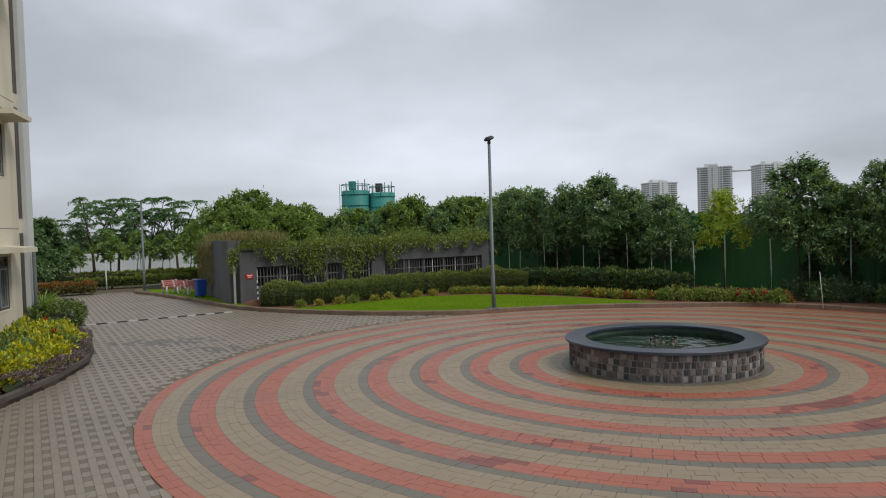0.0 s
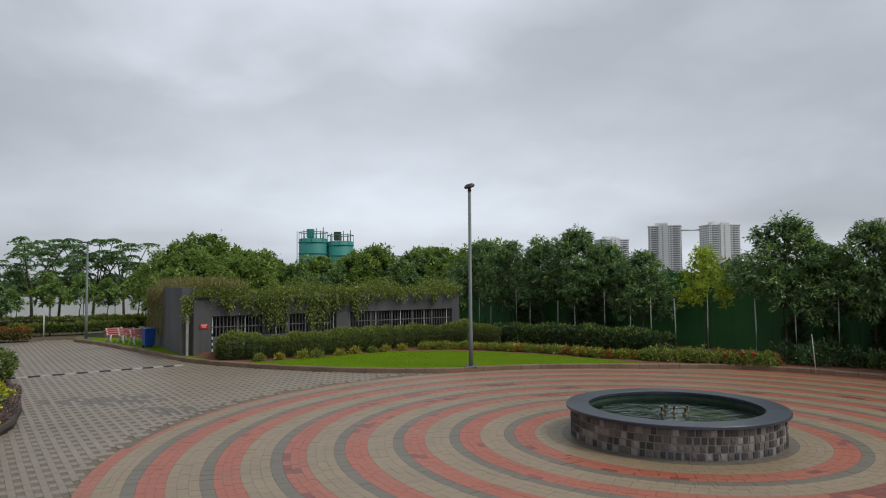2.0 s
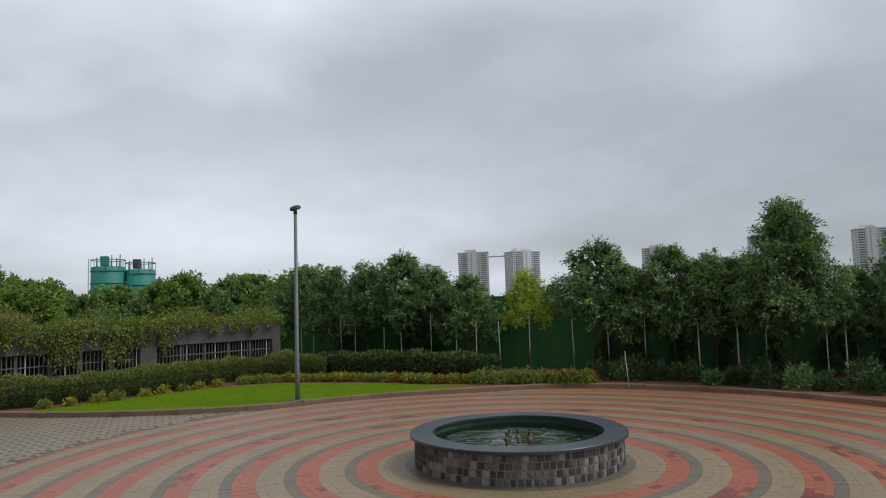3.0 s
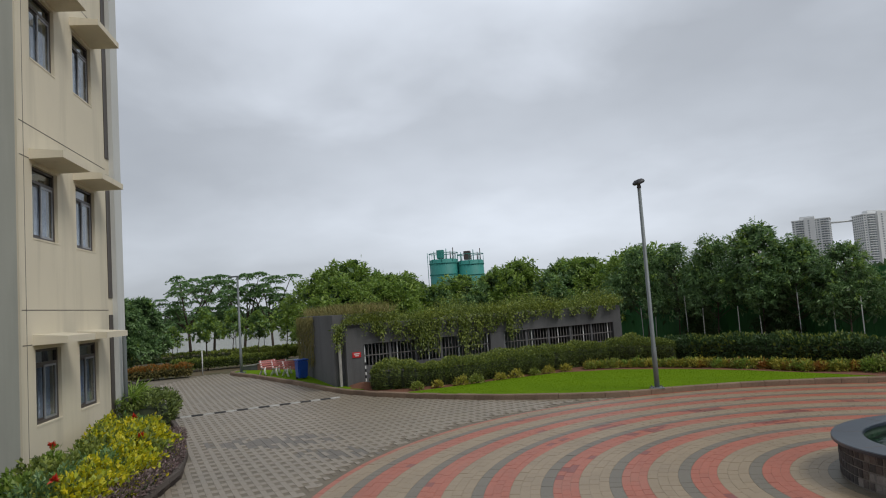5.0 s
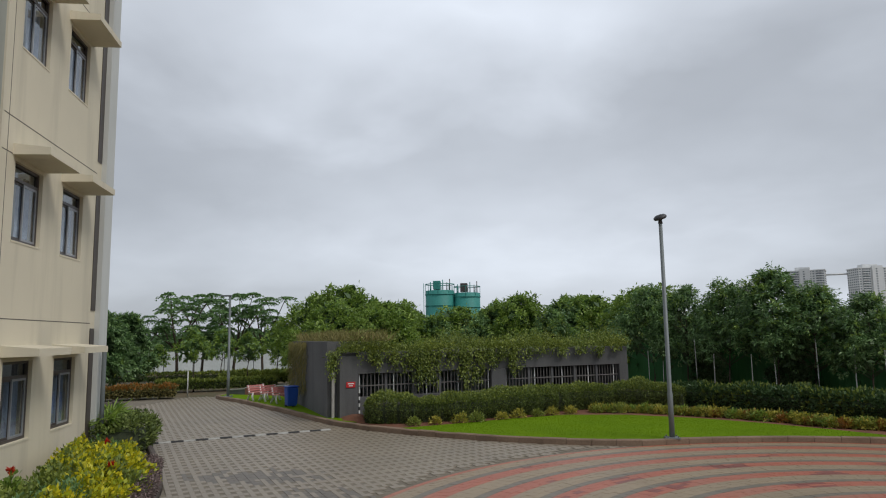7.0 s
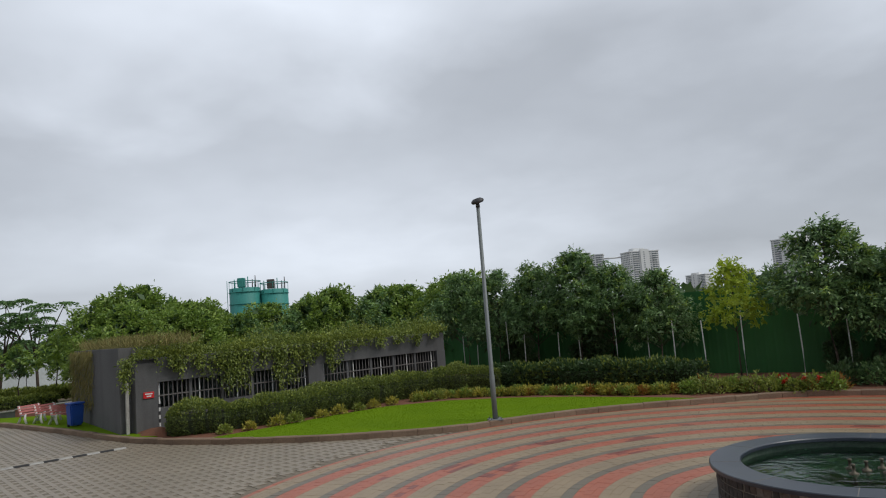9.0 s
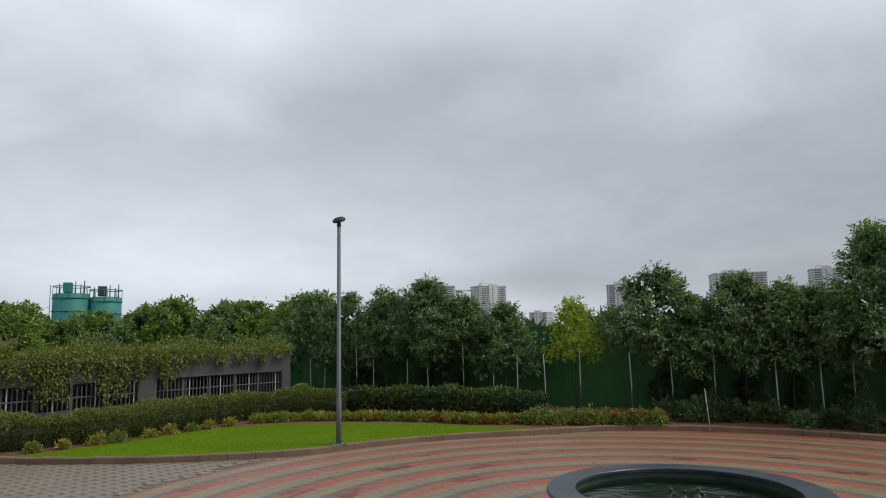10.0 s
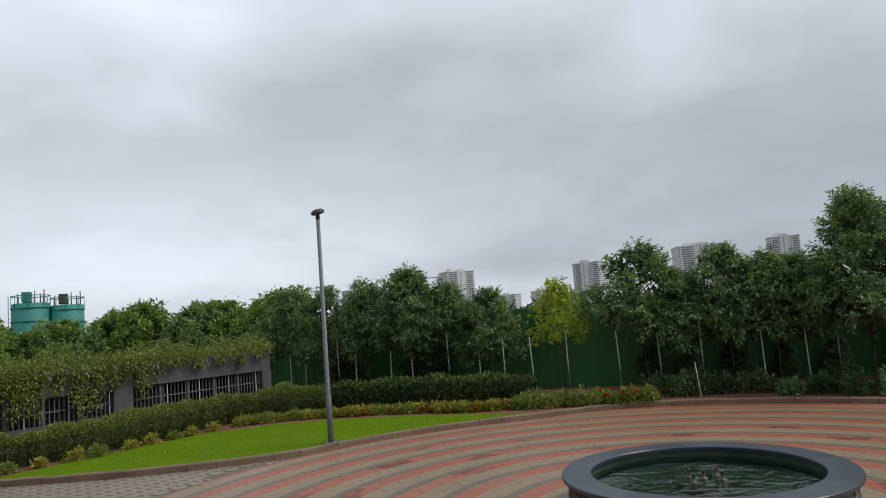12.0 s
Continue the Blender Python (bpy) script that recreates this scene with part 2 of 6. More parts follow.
M_BLUE = mat("blue_plastic", (0.018, 0.085, 0.42), (0.014, 0.065, 0.33), 0.4, 3, 60, 0.05)
M_FENCE = mat("green_metal_sheet", (0.040, 0.185, 0.046), (0.028, 0.14, 0.035), 0.55, 0.8, 40, 0.1, obrand=0.35, stain=0.4, stain_col=(0.02, 0.085, 0.03), streak=0.3)
M_STONE = [mat("pool_stone_%s" % w, a, b, 0.7, 6, 45, 0.7, obrand=0.5, bump_dist=0.012) for w, a, b in (
    ("dark", (0.085, 0.078, 0.078), (0.03, 0.028, 0.029)), ("brown", (0.20, 0.17, 0.155), (0.08, 0.066, 0.06)), ("pale", (0.36, 0.33, 0.31), (0.17, 0.155, 0.145)))]
M_MORTAR = mat("grey_mortar", (0.27, 0.25, 0.225), (0.19, 0.175, 0.16), 0.9, 5, 60, 0.4)
M_GRANITE = mat("polished_black_granite", (0.040, 0.052, 0.075), (0.022, 0.029, 0.043), 0.33, 3, 200, 0.03, spec=0.6, stain=0.5, stain_col=(0.075, 0.088, 0.105))
M_NOZZLE = mat("tarnished_brass", (0.16, 0.14, 0.10), (0.07, 0.06, 0.045), 0.55, 8, 60, 0.1, metal=0.6)
M_POOLIN = mat("dark_pool_lining", (0.065, 0.105, 0.07), (0.03, 0.055, 0.04), 0.6, 4, 40, 0.2)
M_BARK = mat("bark", (0.115, 0.085, 0.062), (0.07, 0.055, 0.042), 0.9, 9, 60, 0.8, bump_dist=0.02)
M_STAKE = mat("pale_stake", (0.86, 0.86, 0.82), (0.50, 0.48, 0.44), 0.8, 5, 25, 0.4)
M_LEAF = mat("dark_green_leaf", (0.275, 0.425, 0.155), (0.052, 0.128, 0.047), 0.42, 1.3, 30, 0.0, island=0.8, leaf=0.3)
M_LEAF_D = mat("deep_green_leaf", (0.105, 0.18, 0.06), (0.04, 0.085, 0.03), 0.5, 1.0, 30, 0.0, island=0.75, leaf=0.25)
M_ORANGE = mat("orange_croton_leaf", (0.42, 0.17, 0.03), (0.20, 0.12, 0.03), 0.5, 1.6, 30, 0.0, island=0.7, leaf=0.25)
M_BUMPW = mat("worn_white_paint", (0.44, 0.43, 0.40), (0.27, 0.26, 0.24), 0.8, 5, 50, 0.2)
M_LEAF_Y = mat("yellow_green_leaf", (0.52, 0.60, 0.06), (0.27, 0.39, 0.04), 0.55, 1.0, 30, 0.0, island=0.7, leaf=0.35)
M_GOLD = mat("golden_green_leaf", (0.56, 0.47, 0.07), (0.24, 0.26, 0.05), 0.6, 1.0, 30, 0.0, island=0.75, leaf=0.3)
M_LEAF_M = mat("mid_green_leaf", (0.32, 0.44, 0.07), (0.11, 0.20, 0.036), 0.5, 0.8, 30, 0.0, island=0.75, leaf=0.35)
M_LEAF_F = mat("feathery_green_leaf", (0.19, 0.33, 0.10), (0.055, 0.125, 0.045), 0.55, 1.0, 30, 0.0, island=0.7, leaf=0.35)
M_HEDGE = mat("hedge_leaf", (0.23, 0.29, 0.065), (0.045, 0.08, 0.022), 0.6, 0.9, 30, 0.0, island=0.7, leaf=0.25)
M_CROTON = mat("yellow_croton_leaf", (0.84, 0.68, 0.02), (0.30, 0.40, 0.03), 0.5, 1.6, 30, 0.0, island=0.75, leaf=0.3)
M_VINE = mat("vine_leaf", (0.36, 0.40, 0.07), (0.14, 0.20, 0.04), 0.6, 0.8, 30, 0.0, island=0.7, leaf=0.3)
M_CREEPER = mat("creeper_leaf", (0.34, 0.40, 0.075), (0.075, 0.125, 0.03), 0.55, 1.6, 30, 0.0, island=0.75, leaf=0.3)
M_DRY = mat("dry_grass_blade", (0.30, 0.24, 0.09), (0.16, 0.17, 0.05), 0.8, 1.2, 30, 0.0, island=0.7, leaf=0.2)
M_PURPLE = mat("purple_groundcover_leaf", (0.29, 0.20, 0.20), (0.10, 0.085, 0.07), 0.6, 2, 30, 0.0, island=0.8, leaf=0.2)
M_FLOWER = mat("red_petals", (0.62, 0.045, 0.02), (0.45, 0.03, 0.02), 0.5, 3, 30, 0.0, island=0.5, leaf=0.2)
M_SILO = mat("green_silo_paint", (0.035, 0.255, 0.22), (0.025, 0.185, 0.16), 0.6, 0.3, 5, 0.05, stain=0.3, stain_col=(0.06, 0.17, 0.13))
M_TOWER = mat("pale_tower_plaster", (0.74, 0.75, 0.74), (0.66, 0.67, 0.67), 0.85, 0.02, 0.3, 0.0)
M_TOWERDK = mat("tower_window_band", (0.21, 0.24, 0.26), (0.15, 0.17, 0.19), 0.5, 0.05, 0.5, 0.0)
M_FARWALL = mat("pale_boundary_wall", (0.62, 0.66, 0.66), (0.50, 0.54, 0.54), 0.85, 0.4, 9, 0.1, stain=0.3, stain_col=(0.38, 0.40, 0.38))
M_BUMPK = mat("black_bump_paint", (0.035, 0.035, 0.037), (0.02, 0.02, 0.02), 0.8, 5, 50, 0.2)
M_FIN = mat("pale_white_paint", (0.60, 0.61, 0.59), (0.53, 0.54, 0.52), 0.75, 0.7, 120, 0.1, stain=0.25, stain_col=(0.40, 0.40, 0.38), streak=0.4)
M_PANEL = mat("faded_red_wall_paint", (0.36, 0.15, 0.12), (0.24, 0.10, 0.085), 0.85, 1.5, 40, 0.2, stain=0.3, stain_col=(0.16, 0.10, 0.085))
M_LEAF_T = mat("bright_tip_leaf", (0.34, 0.46, 0.09), (0.13, 0.24, 0.05), 0.42, 1.0, 30, 0.0, island=0.75, leaf=0.35)
M_PINK = mat("pink_poster_paint", (0.60, 0.24, 0.23), (0.48, 0.17, 0.16), 0.7, 2, 30, 0.05)


def glass(name, tint, rough):
    m = bpy.data.materials.new(name)
    m.use_nodes = True
    p = m.node_tree.nodes["Principled BSDF"]
    p.inputs["Base Color"].default_value = (*tint, 1)
    p.inputs["Roughness"].default_value, p.inputs["Transmission Weight"].default_value, p.inputs["IOR"].default_value = rough, 1.0, 1.33
    return m


M_GLASS = glass("window_glass", (0.75, 0.82, 0.88), 0.03)


def water():
    m = glass("pool_water", (0.30, 0.62, 0.42), 0.03)
    t = m.node_tree
    n = t.nodes.new("ShaderNodeTexNoise")
    n.inputs["Scale"].default_value, n.inputs["Detail"].default_value, n.inputs["Distortion"].default_value = 3.2, 3, 1.4
    g = t.nodes.new("ShaderNodeNewGeometry")
    b = t.nodes.new("ShaderNodeBump")
    b.inputs["Strength"].default_value, b.inputs["Distance"].default_value = 0.17, 0.10
    t.links.new(g.outputs["Position"], n.inputs["Vector"])
    t.links.new(n.outputs["Fac"], b.inputs["Height"])
    t.links.new(b.outputs[0], t.nodes["Principled BSDF"].inputs["Normal"])
    return m


M_WATER = water()


# ---- builders ----
def solid(name, verts, faces, material, parent=None, label="", smooth=False):
    """One mesh object from vertices and faces."""
    me = bpy.data.meshes.new(name)
    me.from_pydata([tuple(v) for v in verts], [], [tuple(f) for f in faces])
    me.materials.append(material)
    if smooth:
        me.polygons.foreach_set("use_smooth", [True] * len(me.polygons))
    me.update()
    ob = new(name, me)
    if parent:
        ob.parent = parent
    if label:
        tagged(ob, label)
    return ob


def part(name, bm, material, parent=None, label="", smooth=False):
    me = bpy.data.meshes.new(name)
    bm.to_mesh(me)
    bm.free()
    me.materials.append(material)
    if smooth:
        me.polygons.foreach_set("use_smooth", [True] * len(me.polygons))
    ob = new(name, me)
    if parent:
        ob.parent = parent
    if label:
        tagged(ob, label)
    return ob


def add_box(bm, lo, hi, bevel=0.0):
    lo, hi = Vector(lo), Vector(hi)
    r = bmesh.ops.create_cube(bm, size=1, matrix=Matrix.Translation((lo + hi) / 2) @ Matrix.Diagonal((*(hi - lo), 1)))
    if bevel:
        es = {e for v in r["verts"] for e in v.link_edges}
        bmesh.ops.bevel(bm, geom=list(es), offset=bevel, segments=2, affect="EDGES", profile=0.5)
    return bm


def box(name, lo, hi, material, parent=None, bevel=0.0, label=""):
    return part(name, add_box(bmesh.new(), lo, hi, bevel), material, parent, label)


def add_tube(bm, pts, radii, sides=10):
    """A tapered tube along points, closed at both ends."""
    rings = []
    pts = [Vector(p) for p in pts]
    for i, p in enumerate(pts):
        d = (pts[min(i + 1, len(pts) - 1)] - pts[max(i - 1, 0)]).normalized()
        q = d.to_track_quat("Z", "Y")
        rings.append([bm.verts.new(p + q @ Vector((math.cos(a) * radii[i], math.sin(a) * radii[i], 0))) for a in [2 * math.pi * k / sides for k in range(sides)]])
    for r0, r1 in zip(rings[:-1], rings[1:]):
        for k in range(sides):
            bm.faces.new((r0[k], r0[(k + 1) % sides], r1[(k + 1) % sides], r1[k]))
    bm.faces.new(rings[0][::-1])
    bm.faces.new(rings[-1])
    return bm


def tube(name, pts, radii, material, parent=None, sides=10, label=""):
    return part(name, add_tube(bmesh.new(), pts, radii, sides), material, parent, label, True)


def lathe(name, profile, material, parent=None, sides=96, label="", smooth=True):
    """A closed ring turned round z from (radius, height) points."""
    n = len(profile)
    vs = [(r * math.cos(2 * math.pi * k / sides), r * math.sin(2 * math.pi * k / sides), z) for k in range(sides) for r, z in profile]
    fs = [(k * n + i, ((k + 1) % sides) * n + i, ((k + 1) % sides) * n + (i + 1) % n, k * n + (i + 1) % n) for k in range(sides) for i in range(n)]
    return solid(name, vs, fs, material, parent, label, smooth)


def thing(name, label, category, m=None, group="", kind=""):
    e = new(name)
    e.empty_display_size = 0.2
    if m is not None:
        e.matrix_world = m
    return tagged(e, label, category, group, kind)


def flat(name, outline, z, material, label="", kind="structure", thick=0.0):
    """A polygon sheet from an outline in plan, with a skirt when thick."""
    bm = bmesh.new()
    vs = [bm.verts.new((x, y, z)) for x, y in outline]
    f = bm.faces.new(vs)
    if f.normal.z < 0:
        f.normal_flip()
    if thick:
        r = bmesh.ops.extrude_face_region(bm, geom=[f])
        bmesh.ops.translate(bm, verts=[v for v in r["geom"] if isinstance(v, bmesh.types.BMVert)], vec=(0, 0, -thick))
    bmesh.ops.triangulate(bm, faces=bm.faces[:])
    bmesh.ops.recalc_face_normals(bm, faces=bm.faces[:])
    ob = part(name, bm, material)
    return tagged(ob, label, kind=kind)


def quads_mesh(name, v, material, parent=None):
    """Loose quads from an (n, 4, 3) array."""
    n = len(v)
    me = bpy.data.meshes.new(name)
    me.vertices.add(4 * n), me.loops.add(4 * n), me.polygons.add(n)
    me.vertices.foreach_set("co", np.ascontiguousarray(v, dtype=np.float32).ravel())
    me.loops.foreach_set("vertex_index", np.arange(4 * n, dtype=np.int32))
    me.polygons.foreach_set("loop_start", np.arange(0, 4 * n, 4, dtype=np.int32))
    me.update(calc_edges=True)
    me.materials.append(material)
    ob = new(name, me)
    if parent:
        ob.parent = parent
    return ob


def leaf_quads(centres, aims, length, width, rng, droop=0.0, spread=0.5):
    """Folded leaf blades (n, 4, 3): base, side, tip, side, along scattered directions."""
    n = len(centres)
    d = aims + rng.normal(0, spread, (n, 3))
    d[:, 2] -= droop
    d /= np.linalg.norm(d, axis=1, keepdims=True) + 1e-9
    s = np.cross(d, rng.normal(0, 1, (n, 3)) + (0, 0, 1.5))
    s /= np.linalg.norm(s, axis=1, keepdims=True) + 1e-9
    up = np.cross(s, d)
    ln = length * rng.uniform(0.65, 1.25, (n, 1))
    wd = width * rng.uniform(0.7, 1.2, (n, 1))
    base = centres
    midp = base + d * ln * 0.45 + up * ln * 0.06
    tip = base + d * ln - up * ln * 0.1
    return np.stack([base, midp + s * wd / 2, tip, midp - s * wd / 2], axis=1)


def lumpy_tree(label, height, spread, base, seed, leafmat, trunk_r=0.03, leaf=(0.12, 0.043), lumps=26, tips=21, leaves=13, group="trees by the fence", peak=1.7, young=0.16, core=None):
    """A dense tree: a crown of leafy boughs, each with drooping whorls of leaves on its outer side."""
    rng = np.random.default_rng(seed)
    t = thing("tree", label, "tree", group=group)
    f = ((np.arange(lumps) + rng.uniform(0.1, 0.9, lumps)) / lumps) ** 1.08
    prof = np.minimum(1.0, (f + 0.14) * 3.4) ** 0.5 * (1 - 0.96 * f ** peak) ** 0.8
    a = np.arange(lumps) * 2.39996 + rng.normal(0, 0.35, lumps)
    k = spread * prof * rng.uniform(0.5, 0.86, lumps)
    rad = spread * rng.uniform(0.24, 0.40, lumps) * (1 - 0.4 * f)
    c = np.stack([k * np.cos(a), k * np.sin(a), base + 0.6 * rad + (height - base - rad) * f], 1)
    bm = bmesh.new()
    bend = rng.normal(0, 0.04, (6, 2))
    add_tube(bm, [(bend[i][0] * (i > 0), bend[i][1] * (i > 0), height * 0.84 * i / 5) for i in range(6)], [trunk_r * (1 - 0.16 * i) for i in range(6)], 8)
    for q in c:
        s = Vector((0, 0, max(base * 0.75, min(height * 0.8, q[2] - 0.5 * math.hypot(q[0], q[1]) - 0.1))))
        e = Vector(q)
        add_tube(bm, [s, s.lerp(e, 0.5) + Vector((0, 0, 0.05)), e], [trunk_r * 0.45, trunk_r * 0.3, trunk_r * 0.12], 5)
    part("trunk", bm, M_BARK, t, smooth=True)
    cc, rr, ff = np.repeat(c, tips, axis=0), np.repeat(rad, tips), np.repeat(f, tips)
    out = cc - (0, 0, 0)
    out[:, 2] = 0.35 * spread
    out /= np.linalg.norm(out, axis=1, keepdims=True)
    d = rng.normal(0, 1, cc.shape)
    d /= np.linalg.norm(d, axis=1, keepdims=True)
    d = d + out * 0.75
    d /= np.linalg.norm(d, axis=1, keepdims=True)
    tip = cc + d * (rr * rng.uniform(0.5, 1.3, len(rr)))[:, None]
    # brighter leaves on upward tips, more of them higher in the crown
    bright_tips = (rng.uniform(0, 1, len(tip)) < young * (0.3 + 1.7 * ff)) & (d[:, 2] > 0.0)
    for nm, sel, m in (("crown", ~bright_tips, leafmat), ("tip_foliage", bright_tips, M_LEAF_T)):
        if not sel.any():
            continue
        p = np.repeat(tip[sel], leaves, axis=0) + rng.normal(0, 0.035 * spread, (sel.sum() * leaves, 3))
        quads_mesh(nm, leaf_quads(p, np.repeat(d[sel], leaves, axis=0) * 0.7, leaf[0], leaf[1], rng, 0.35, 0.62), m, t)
    # larger inner leaves, by default in deeper green as painted crown shade
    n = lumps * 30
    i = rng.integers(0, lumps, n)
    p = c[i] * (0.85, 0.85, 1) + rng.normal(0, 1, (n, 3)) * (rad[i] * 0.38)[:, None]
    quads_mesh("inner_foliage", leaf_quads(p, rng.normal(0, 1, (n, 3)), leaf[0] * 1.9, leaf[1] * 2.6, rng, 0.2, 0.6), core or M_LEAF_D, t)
    return t


def feathery_tree(label, height, reach, seed, group):
    """An open tree: bare rising limbs that carry flat pads of feathered fronds."""
    rng = np.random.default_rng(seed)
    t = thing("tree", label, "tree", group=group)
    bm = bmesh.new()
    fork = height * 0.42
    lean = rng.normal(0, 0.15, 2)
    add_tube(bm, [(0, 0, 0), (lean[0] * 0.5, lean[1] * 0.5, fork * 0.6), (lean[0], lean[1], fork)], [0.085, 0.07, 0.06], 8)
    pads = []
    for k in range(9):
        a = 2 * math.pi * k / 9 + rng.uniform(-0.3, 0.3)
        r, top = reach * rng.uniform(0.3, 1.1), height * rng.uniform(0.58, 1.04)
        s, e = Vector((lean[0], lean[1], fork * rng.uniform(0.75, 1.0))), Vector((r * math.cos(a), r * math.sin(a), top))
        m = s.lerp(e, 0.5) + Vector((0, 0, -0.12 * height * rng.uniform(-0.3, 1.0)))
        add_tube(bm, [s, m, e], [0.05, 0.035, 0.015], 6)
        pads += [e, m.lerp(e, 0.5) + Vector(rng.normal(0, 0.2, 3))]
        if k % 2:
            tip = m.lerp(e, 0.5) + Vector((rng.normal(0, 0.7), rng.normal(0, 0.7), rng.uniform(0.0, 0.5)))
            add_tube(bm, [m, tip], [0.025, 0.012], 5)
            pads.append(tip)
    part("trunk", bm, M_BARK, t, smooth=True)
    cs, ds = [], []
    for p in pads:
        a0 = rng.uniform(0, 6.28)
        for j in range(9):
            a = a0 + 2 * math.pi * j / 9 + rng.normal(0, 0.2)
            ln = rng.uniform(0.36, 0.62)
            u = np.array((math.cos(a), math.sin(a), 0.0))
            side = np.array((-u[1], u[0], 0.0))
            up = rng.uniform(-0.1, 0.45)
            for q in range(1, 9):
                w = q / 8
                b = np.array(p) + u * ln * w + np.array((0, 0, ln * (up * w - 0.55 * w * w)))
                for sg in (-1, 1):
                    cs.append(b)
                    ds.append(side * sg + u * 0.45 + np.array((0, 0, -0.15)))
    quads_mesh("crown", leaf_quads(np.array(cs), np.array(ds), 0.21, 0.095, rng, 0.2, 0.2), M_LEAF_F, t)
    return t


def leafy_mass(name, label, category, inside, n, leafmat, leaf, rng, kind="", group="", droop=0.0, core=None, coremat=None):
    """A shrub: a thing with a twiggy core, darkened as if in shade, and a skin of leaves given by inside(rng, n) ->
    points, outward directions.
    """
    t = thing(name, label, category, group=group, kind=kind)
    p, d = inside(rng, n)
    quads_mesh("foliage", leaf_quads(p, d, leaf[0], leaf[1], rng, droop, 0.6), leafmat, t)
    return t


# ---- ground, road and plaza ----
PC = Vector((3.84, 11.66, 0.0))
R_OUT, R_KERB = 7.72, 8.30
ROAD = -32.0


def disc(cx, cy, r, n=64, a0=0.0, a1=360.0):
    return [(cx + r * math.cos(radians(a0 + (a1 - a0) * k / n)), cy + r * math.sin(radians(a0 + (a1 - a0) * k / n))) for k in range(n + 1)]


flat("ground", disc(0, 40, 3000, 64)[:-1], -0.06, M_EARTH, "brown earth with thin grass reaching the horizon")


def kerb_r(a):
    """The kerb draws in towards the rings before the lawn."""
    k = max(0.0, min(1.0, (a - 54) / 24))
    return R_KERB - 0.68 * k * k * (3 - 2 * k)


def kerb_arc(out, a0, a1, step):
    return [(PC.x + (kerb_r(a) + out) * math.cos(radians(a)), PC.y + (kerb_r(a) + out) * math.sin(radians(a))) for a in range(a0, a1, step)]


KERB_ARC = kerb_arc(0.0, -60, 112, 3)
KERB_ROAD = [(0.4, 18.76), (-0.35, 18.84), (-1.0, 18.97), (-2.2, 19.33), (-3.6, 19.95), (-5.2, 20.9), (-6.3, 21.8), (-7.4, 23.1), (-8.7, 24.7), (-10.2, 26.4), (-11.6, 28.0), (-12.6, 28.9), (-13.2, 29.6), (-13.2, 30.3)]
KERB_LINE = KERB_ARC + KERB_ROAD
BED_LINE = [(-5.5, 2.0), (-5.5, 6.0), (-5.65, 9.6), (-5.8, 11.4), (-6.15, 13.0), (-6.85, 14.5), (-7.6, 15.8), (-9.2, 18.2), (-10.6, 20.2), (-12.4, 22.8), (-14.4, 25.6), (-15.8, 27.3)]
road_outline = KERB_LINE + [(-16.2, 30.0), (-19.0, 29.6), (-17.4, 28.6)] + BED_LINE[::-1] + [(-5.6, -12.0), (14.0, -12.0)]
flat("road", road_outline, -0.012, M_JOINT, "sanded bed of the interlocking paved road")


def kerb_run(name, line, label, w=0.14, h=0.118, step=0.5, inward=1, material=M_KERB):
    """Kerb stones end to end along a line in plan, each a piece of its own."""
    t = thing(name, label, "kerb", kind="structure")
    pts = [Vector((x, y)) for x, y in line]
    seg = [0.0]
    for a, b in zip(pts[:-1], pts[1:]):
        seg.append(seg[-1] + (b - a).length)

    def at(s):
        s = max(0, min(seg[-1] - 1e-6, s))
        for i in range(len(pts) - 1):
            if s <= seg[i + 1]:
                return pts[i].lerp(pts[i + 1], (s - seg[i]) / max(1e-6, seg[i + 1] - seg[i]))
        return pts[-1]

    rng = random.Random(5)
    s = 0.0
    while s < seg[-1] - 0.1:
        a, b = at(s + 0.004), at(min(seg[-1], s + step) - 0.004)
        d = (b - a).normalized()
        n = Vector((d.y, -d.x)) * inward
        hh = h + rng.uniform(-0.006, 0.006)
        c = 0.018
        sec = [(0, -0.05), (0, hh - c), (c, hh), (w - c, hh), (w, hh - c), (w, -0.05)]
        vs = [(*(p + n * o), z) for p in (a, b) for o, z in sec]
        fs = [(i, (i + 1) % 6, (i + 1) % 6 + 6, i + 6) for i in range(6)] + [(5, 4, 3, 2, 1, 0), (6, 7, 8, 9, 10, 11)]
        solid("kerb_stone", vs, fs, material, t)
        s += step
    return t


# lawn and planting beds
LAWN_FRONT = kerb_arc(0.13, 72, 112, 3) + [(0.4, 18.89), (-0.35, 18.97), (-1.0, 19.1), (-2.2, 19.46), (-3.6, 20.08)]
LAWN_BACK = [(-4.3, 20.6), (-3.2, 21.3), (-1.9, 22.3), (-0.4, 23.2), (1.2, 23.2), (2.8, 22.5), (4.1, 21.5), (5.2, 20.4)]
flat("lawn", LAWN_FRONT + LAWN_BACK, 0.105, M_LAWN, "bright green mown lawn inside the kerb", thick=0.15)
soil_outline = kerb_arc(0.08, -60, 112, 4) + [(x + 0.02, y + 0.1) for x, y in KERB_ROAD[:6]] + [(-5.6, 21.6), (-5.0, 23.0), (3.0, 31.5), (12.0, 24.0), (20.0, 15.0), (22.0, 4.0)]
flat("planting_bed", soil_outline, 0.085, M_SOIL, "reddish brown soil of the planting bed", thick=0.15)
verge = [(x + 0.12, y + 0.05) for x, y in KERB_ROAD[6:]] + [(-12.2, 31.5), (-9.6, 28.2), (-8.2, 26.6), (-6.0, 22.6), (-5.6, 21.7)]
flat("verge", verge, 0.10, M_LAWN, "narrow strip of grass beside the kerb", thick=0.15)
near_bed = BED_LINE + [(-20.0, 28.5), (-14.0, 14.0), (-14.0, 2.0)]
